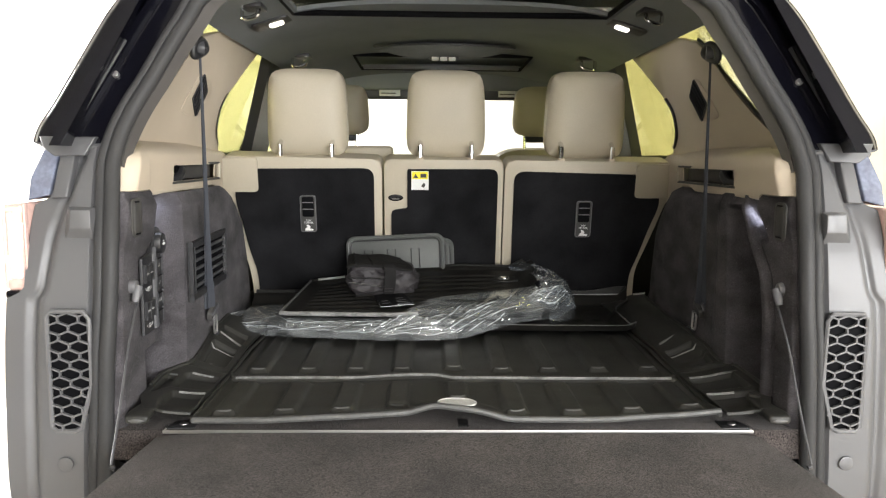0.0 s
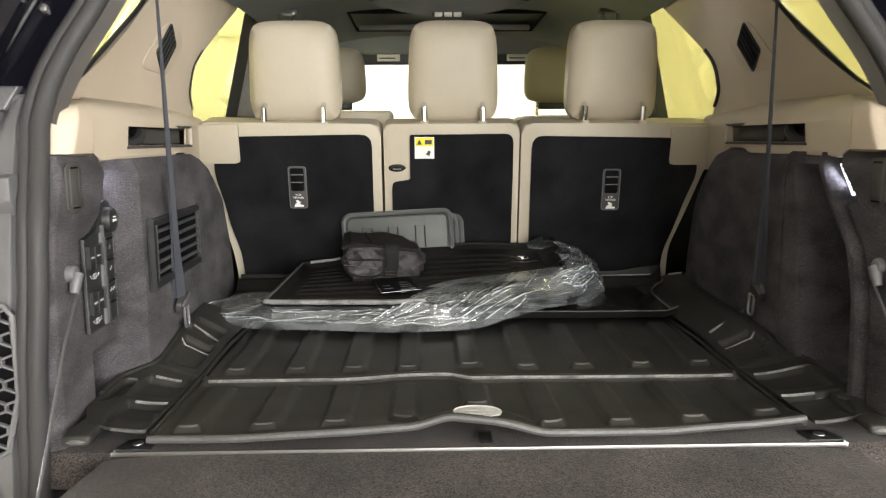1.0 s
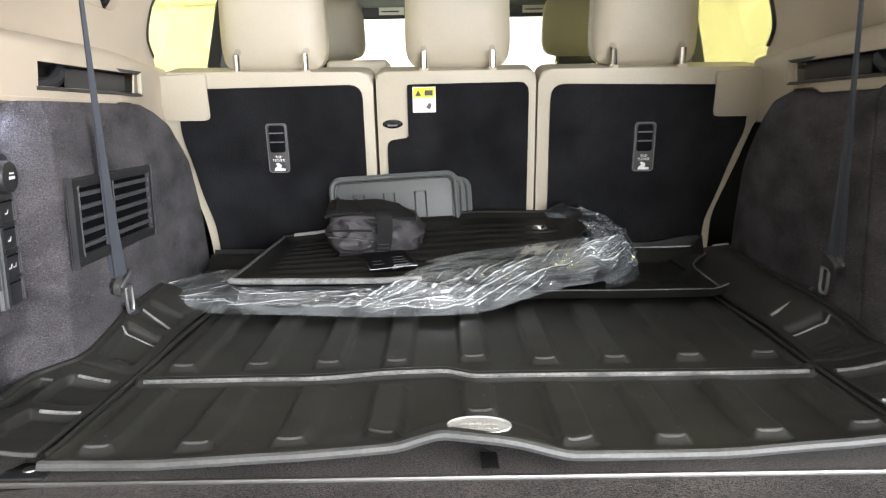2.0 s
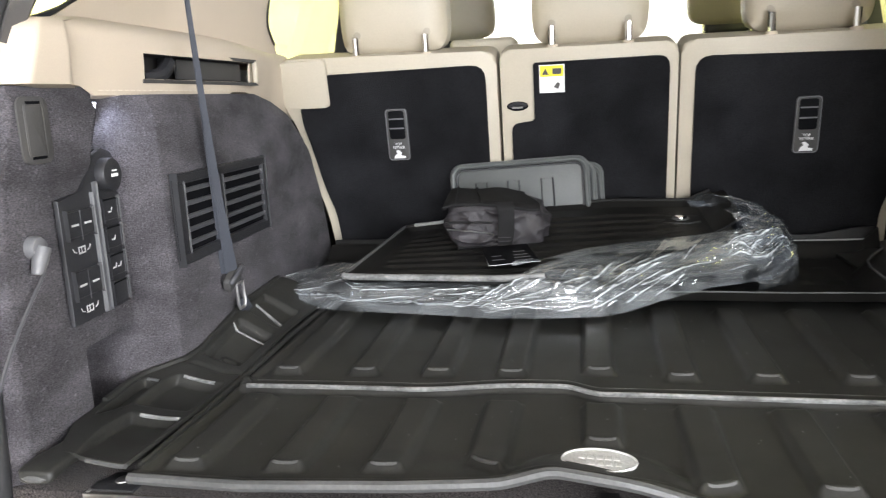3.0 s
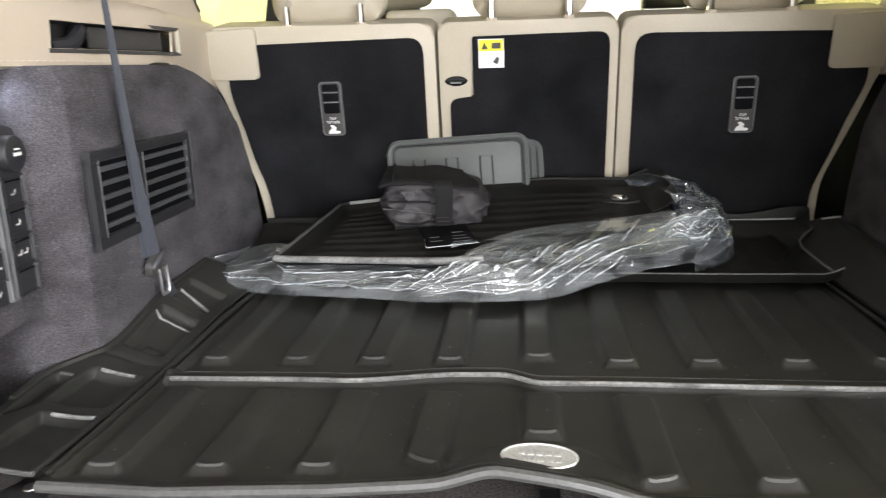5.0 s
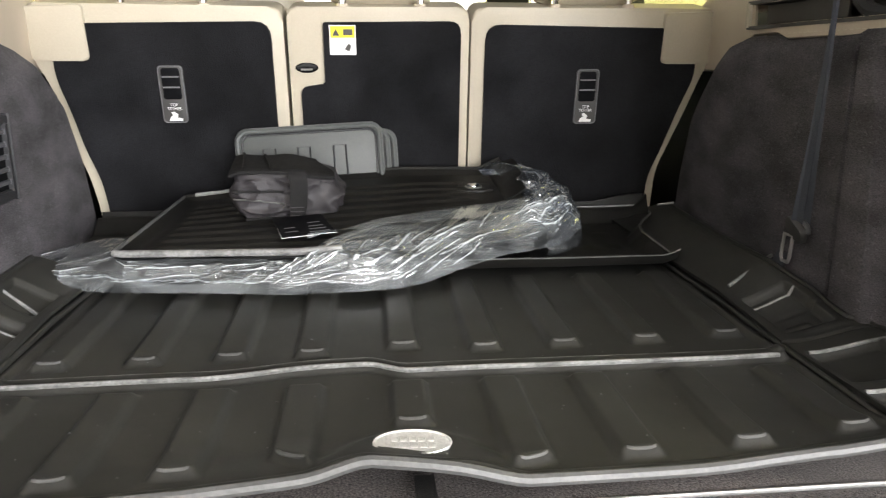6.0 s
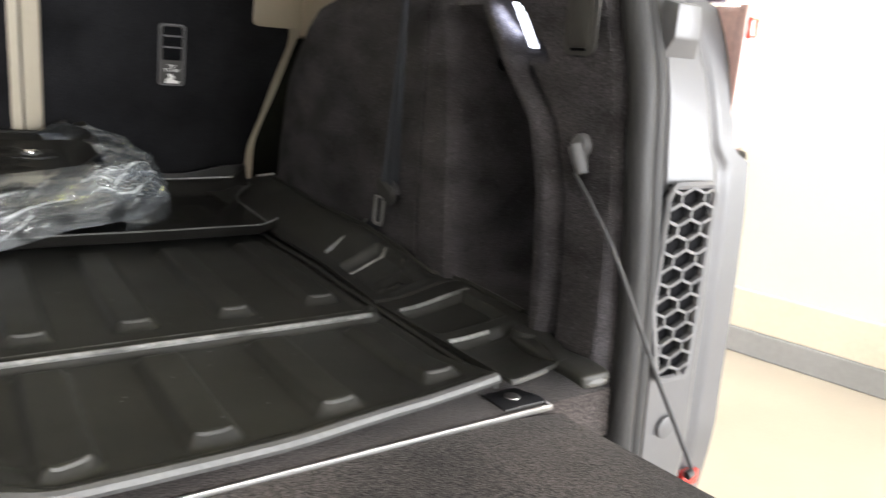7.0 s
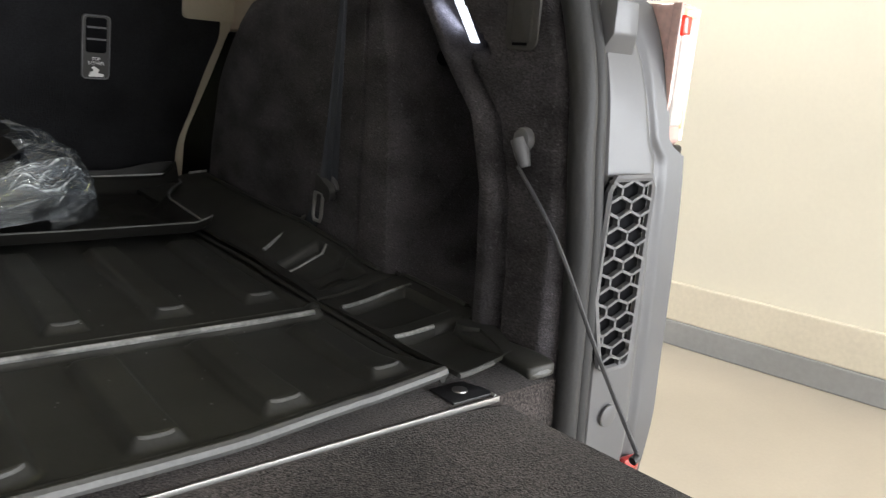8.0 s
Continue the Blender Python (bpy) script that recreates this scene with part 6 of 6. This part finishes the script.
def film(u, v):
    """v: 0 under the front, 1 at the film's rear edge."""
    a = bag_low(u)
    yt = max(bag_top(a.x), a.y + 0.006)
    under = ramp(a.x, (-0.655, 0.046), (-0.57, 0.074), (-0.47, 0.088), (-0.44, 0.080), (-0.17, 0.078), (-0.10, 0.098), (0.08, 0.128), (0.27, 0.142), (0.345, 0.12), (0.386, 0.07))
    y = lerp(a.y, yt, v ** 1.5) - 0.012 * math.sin(v * math.pi)
    z = lerp(a.z, under, v ** 0.62)
    over = ease(-0.16, -0.08, a.x) * (1 - ease(0.26, 0.34, a.x))
    yf = stack_front(min(max((a.x + 0.455) / 0.72, 0), 1))
    if over > 0:
        g = ease(yf - 0.085, yf + 0.015, y) if y < yf + 0.015 else 1.0
        g *= ease(0.02, 0.38, v)
        z = max(z, lerp(z, lerp(a.z, mat_height(a.x, max(y, yf + 0.001)) + 0.006, g), over))
    wild = ramp(a.x, (-0.60, 0.35), (-0.30, 0.25), (-0.16, 1.0), (0.0, 0.8), (0.06, 0.15), (0.22, 0.1), (0.29, 1.0))
    size = ramp(a.x, (-0.62, 0.8), (-0.25, 0.85), (-0.14, 1.0), (0.386, 1.0))
    c = creases(a.x, 0.16 * v, 1.0, wild) * size * ease(0.0, 0.10, v) * (1 - 0.75 * ease(0.60, 0.92, v) * over)
    # smooth rolled foot under the seam
    c *= 1 - 0.85 * (1 - ease(0.16, 0.24, v)) * (1 - ease(-0.22, -0.12, a.x))
    return Vector((a.x + 0.15 * c, y - 0.7 * c, z + 0.8 * c))


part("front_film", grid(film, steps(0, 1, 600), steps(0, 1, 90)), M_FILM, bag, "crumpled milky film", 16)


def film_end(u, v):
    """The bag's bunched far end over the mats' end; u round it, v from the foot to the crown."""
    ang, rise = radians(lerp(-66, 96, u)), v * radians(84)
    r = math.cos(rise) ** 0.7
    p = Vector((0.218 + 0.168 * math.cos(ang) * r, 0.862 + 0.158 * math.sin(ang) * r, 0.052 + 0.132 * math.sin(rise) + 0.010 * math.sin(ang)))
    if p.x < 0.30:
        p.z = max(p.z, mat_height(p.x, p.y) + 0.006)
    c = 0.7 * creases(0.46 * u, 0.38 * v, 5.0, 1.0)
    return p + Vector((0.7 * math.cos(ang), 0.6 * math.sin(ang), 0.6)) * c


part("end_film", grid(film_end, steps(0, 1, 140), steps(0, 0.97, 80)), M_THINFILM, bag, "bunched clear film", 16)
# a second, bunched layer where the film is pulled together round the mats' end
def bunch(u, v):
    p = film(lerp(0.84, 0.975, u), lerp(0.30 + 0.10 * math.sin(9 * u), 0.93, v))
    c = creases(0.20 * u, 0.14 * v, 9.0, 1.0)
    k = ease(0.0, 0.25, u) * (1 - ease(0.85, 1.0, v)) * ease(0.0, 0.15, v)
    return p + Vector((0.2 * c, -0.004 - 0.7 * c, 0.006 + 0.9 * c)) * k - Vector((0, -0.004, 0.006)) * (1 - k)


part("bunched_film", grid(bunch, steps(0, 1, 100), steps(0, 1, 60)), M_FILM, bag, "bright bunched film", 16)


# smooth doubled hem along the film's rear edge
def hem(x, k):
    w = (0.050 + 0.012 * math.sin(11 * x)) * ease(-0.15, -0.02, x) * (1 - 0.5 * ease(0.2, 0.29, x))
    y = bag_top(x) + 0.012 - w * k
    return Vector((x, y, mat_height(x, y) + 0.011 + 0.006 * k + 0.002 * math.sin(30 * x) * k))


part("film_hem", grid(hem, steps(-0.145, 0.285, 70), steps(0, 1, 8)), M_HEM, bag, "smooth hazy film hem", 70)
# the long welded seam along the film's front: a crimped fin
us = steps(0.03, 0.42, 300)
part("seam", ribbon([film(u, 0.25 + 0.03 * math.sin(7 * u)) + Vector((0, -0.0015 - 0.0030 * noise.noise((u * 130, 1, 2)), 0.001 + 0.002 * noise.noise((u * 90, 7, 2)))) for u in us], [Vector((0, -0.0010, 0.0012 + 0.0022 * noise.noise((u * 150, 3, 1)))) for u in us], 0.0004), M_THINFILM, bag, "crimped welded seam of the film")
rng = random.Random(7)

# ---- grey mats leaning on the seat back ----
for k, (dx, dz) in enumerate(((0.0, 0.0), (0.016, -0.013), (0.032, -0.018))):
    ob = thing("folded_mat", "mid-grey moulded rubber mat leaning on the seat back", "floor mat", (-0.16 + dx, 1.03, 0.1), "leaning grey mats")
    m = basis((-0.164 + dx, 1.046 + 0.011 * k, 0.171 + dz), (1, 0, 0.05), (-0.05, 0.07, 1))
    sheet = part("sheet", prism(rrect(0.318, 0.185, 0.028, 6), 0.006, m, 0.003), M_GREYMAT, ob)
    part("raised_rim", tube([m @ Vector((x, y, 0.007)) for x, y in rrect(0.304, 0.171, 0.024, 6)], 0.0058, 8, True), M_GREYMAT, sheet)
    # black tube painting the shadow in the rim's groove
    part("groove_shadow", tube([m @ Vector((x, y, 0.0062)) for x, y in rrect(0.286, 0.153, 0.017, 6)], 0.0028, 6, True), M_BLACKPLASTIC, sheet, "painted shadow line of the groove inside the rim")
    if k == 0:
        for cx, ty in ((-0.087, 0.046), (-0.013, 0.046), (0.064, 0.046)):
            part("slot", tube([m @ Vector((cx + a, b, 0.0068)) for a, b in ((-0.014, -0.06), (-0.013, ty), (0.013, ty), (0.014, -0.06))], 0.0021, 5), M_BLACKPLASTIC, sheet)

# ---- black pouch with its card ----
pouch = thing("tool_pouch", "black nylon pouch with a webbing strap lying on the mat", "pouch", (-0.2, 0.89, 0.11))
m = basis((-0.196, 0.888, 0.106), (1, 0.03, 0.015), (-0.03, 1, 0.10))


def pouch_pt(u, v, w):
    """A sagging box, wider at half height; u, v across and deep, w up, each -1 to 1."""
    wide = ramp(w, (-1, 0.082), (-0.4, 0.098), (0.2, 0.105), (1, 0.094))
    x, y = wide * u - 0.004 * w, (0.074 + 0.006 * (1 - w * w)) * v + 0.004 * w
    z = 0.044 + 0.041 * w + 0.008 * (w > 0) * w * max(0.0, -v) - 0.014 * (w > 0) * ease(0.3, 1.0, u) * w + 0.003 * (w > 0) * (1 - u * u)
    n1 = 0.6 * noise.noise((x * 30, y * 30, z * 34)) + 0.4 * noise.noise((x * 70, y * 60, z * 80 + 3))
    fold = (1 - abs(noise.noise((x * 15 + 4, y * 15, z * 24 + 8)))) ** 5
    crease = (1 - abs(noise.noise((x * 24 + 9 * z, y * 12, z * 40)))) ** 8
    return Vector((x, y, z)) + Vector((u, v, 0.3 * w)).normalized() * (n1 * 0.005 + fold * 0.010 + crease * 0.004 - 0.005) * (1 if w < 0.82 else 0.12)


bm = bmesh.new()
bmesh.ops.create_cube(bm, size=2)
bmesh.ops.subdivide_edges(bm, edges=bm.edges, cuts=34, use_grid_fill=True)
for v in bm.verts:
    x, y, z = v.co
    k = (abs(x) ** 7 + abs(y) ** 7) ** (1 / 7)
    f = max(abs(x), abs(y)) / k if k > 1e-6 else 1
    v.co = m @ pouch_pt(x * f, y * f, z)
part("body", bm, M_POUCH, pouch, "sagging creased nylon body", 50)


def pouch_lid(u, v):
    x = lerp(lerp(-0.104, 0.090, u), lerp(-0.108, 0.052, u), ease(0, 1, v))
    y = lerp(-0.080, 0.082, v)
    return m @ Vector((x, y, 0.100 + 0.005 * (1 - v) - 0.015 * ease(0.55, 1.0, u) + 0.003 * math.sin(7 * u + 2 * v) - 0.005 * (1 - ease(0.0, 0.10, v)) - 0.004 * (1 - ease(0, 0.08, u))))


part("lid", grid(pouch_lid, steps(0, 1, 24), steps(0, 1, 20), thick=0.004), M_WEAVE, pouch, "flat dark nylon lid", 60)
for u0, u1 in ((0.10, 0.13), (0.36, 0.40)):
    part("lid_seam", tube([pouch_lid(lerp(u0, u1, 1 - v), v) + Vector((0, 0, 0.002)) for v in steps(0.0, 0.98, 12)], 0.0026, 6), M_WEAVE, pouch)
part("lid_edge", tube([pouch_lid(u, 0.0) for u in steps(0, 1, 20)], 0.0026, 6), M_WEAVE, pouch)


def front_line(u0, u1, w0, w1, n=14, off=0.002):
    return [m @ (pouch_pt(lerp(u0, u1, t), -1.0, lerp(w0, w1, t)) + Vector((0, -off, 0))) for t in steps(0, 1, n)]


part("zip", tube(front_line(-0.96, -0.05, 0.15, -0.12), 0.0016, 6), M_STEEL, pouch, "thin grey zip")
part("piping", tube(front_line(-0.97, -0.05, 0.42, 0.30), 0.0026, 6), M_WEAVE, pouch)
part("piping", tube(front_line(-0.9, 0.9, -0.78, -0.80, 24), 0.0028, 6), M_WEAVE, pouch)
strap = [m @ Vector(p) for p in ((0.020, -0.076, 0.103), (0.022, -0.089, 0.096), (0.024, -0.094, 0.082), (0.022, -0.093, 0.05), (0.018, -0.091, 0.02), (0.014, -0.096, 0.004), (0.012, -0.115, 0.000))]
pts = curve_points(strap, 5)
part("strap", ribbon(pts, [Vector((ramp(i / len(pts), (0, 0.017), (0.55, 0.016), (0.7, 0.0125), (1, 0.0135)), 0, 0)) for i in range(len(pts))], 0.003), M_WEAVE, pouch, "black webbing strap")
for q in (0.012, 0.020, 0.028, 0.036):
    part("strap_stitch", tube([m @ Vector((0.004, -0.0965, q)), m @ Vector((0.030, -0.0965, q))], 0.0009, 5), M_POUCH, pouch)
part("buckle", box((-0.022, -0.106, 0.002), (-0.006, -0.098, 0.007), 0.0015, m=m), M_STEEL, pouch, "small bright buckle")
card = thing("warning_card", "small black printed card tied to the pouch", "card", (-0.166, 0.735, 0.10))
m2 = basis((-0.160, 0.714, mat_height(-0.160, 0.714) + 0.004), (0.09, 0.025, 0.003), (-0.037, 0.117, 0.012))
part("card_sheet", prism([(-0.047, -0.058), (0.047, -0.058), (0.045, 0.056), (-0.045, 0.056)], 0.0015, m2, 0.0004), M_VOID, card)
for a, b, w in ((0.004, -0.042, 0.034), (-0.036, -0.030, 0.022), (0.006, -0.026, 0.030), (-0.034, -0.008, 0.018), (0.008, -0.010, 0.026), (0.010, 0.010, 0.022)):
    part("print_bar", box((a, b - 0.0016, 0.0015), (a + w, b + 0.0012, 0.0021), m=m2), M_GREYPLASTIC, card)
part("card_edge", tube([m2 @ Vector((a, -0.058, 0.001)) for a in (-0.048, 0.048)], 0.0008, 5), M_PRINT, card, "white front edge")
part("card_edge", tube([m2 @ Vector((-0.047, -0.058, 0.001)), m2 @ Vector((-0.045, 0.0, 0.001))], 0.0006, 5), M_PRINT, card)
# crumbs and dust on the mat
specks = bmesh.new()
for k in range(110):
    x, y = rng.uniform(-0.48, 0.48), rng.uniform(0.05, 0.64)
    r = rng.uniform(0.0005, 0.0013)
    add_prism(specks, [(r * rng.uniform(0.7, 1.6) * math.cos(q), r * math.sin(q)) for q in (0.3, 1.6, 3.0, 4.4, 5.4)], 0.0006, pose(x, y, mat_z(x, y), rz=rng.uniform(0, 180)))
tagged(finish("dust", specks, M_LATTICE, smooth=False), "pale specks of dust on the black rubber mat", "dust", kind="stuff")
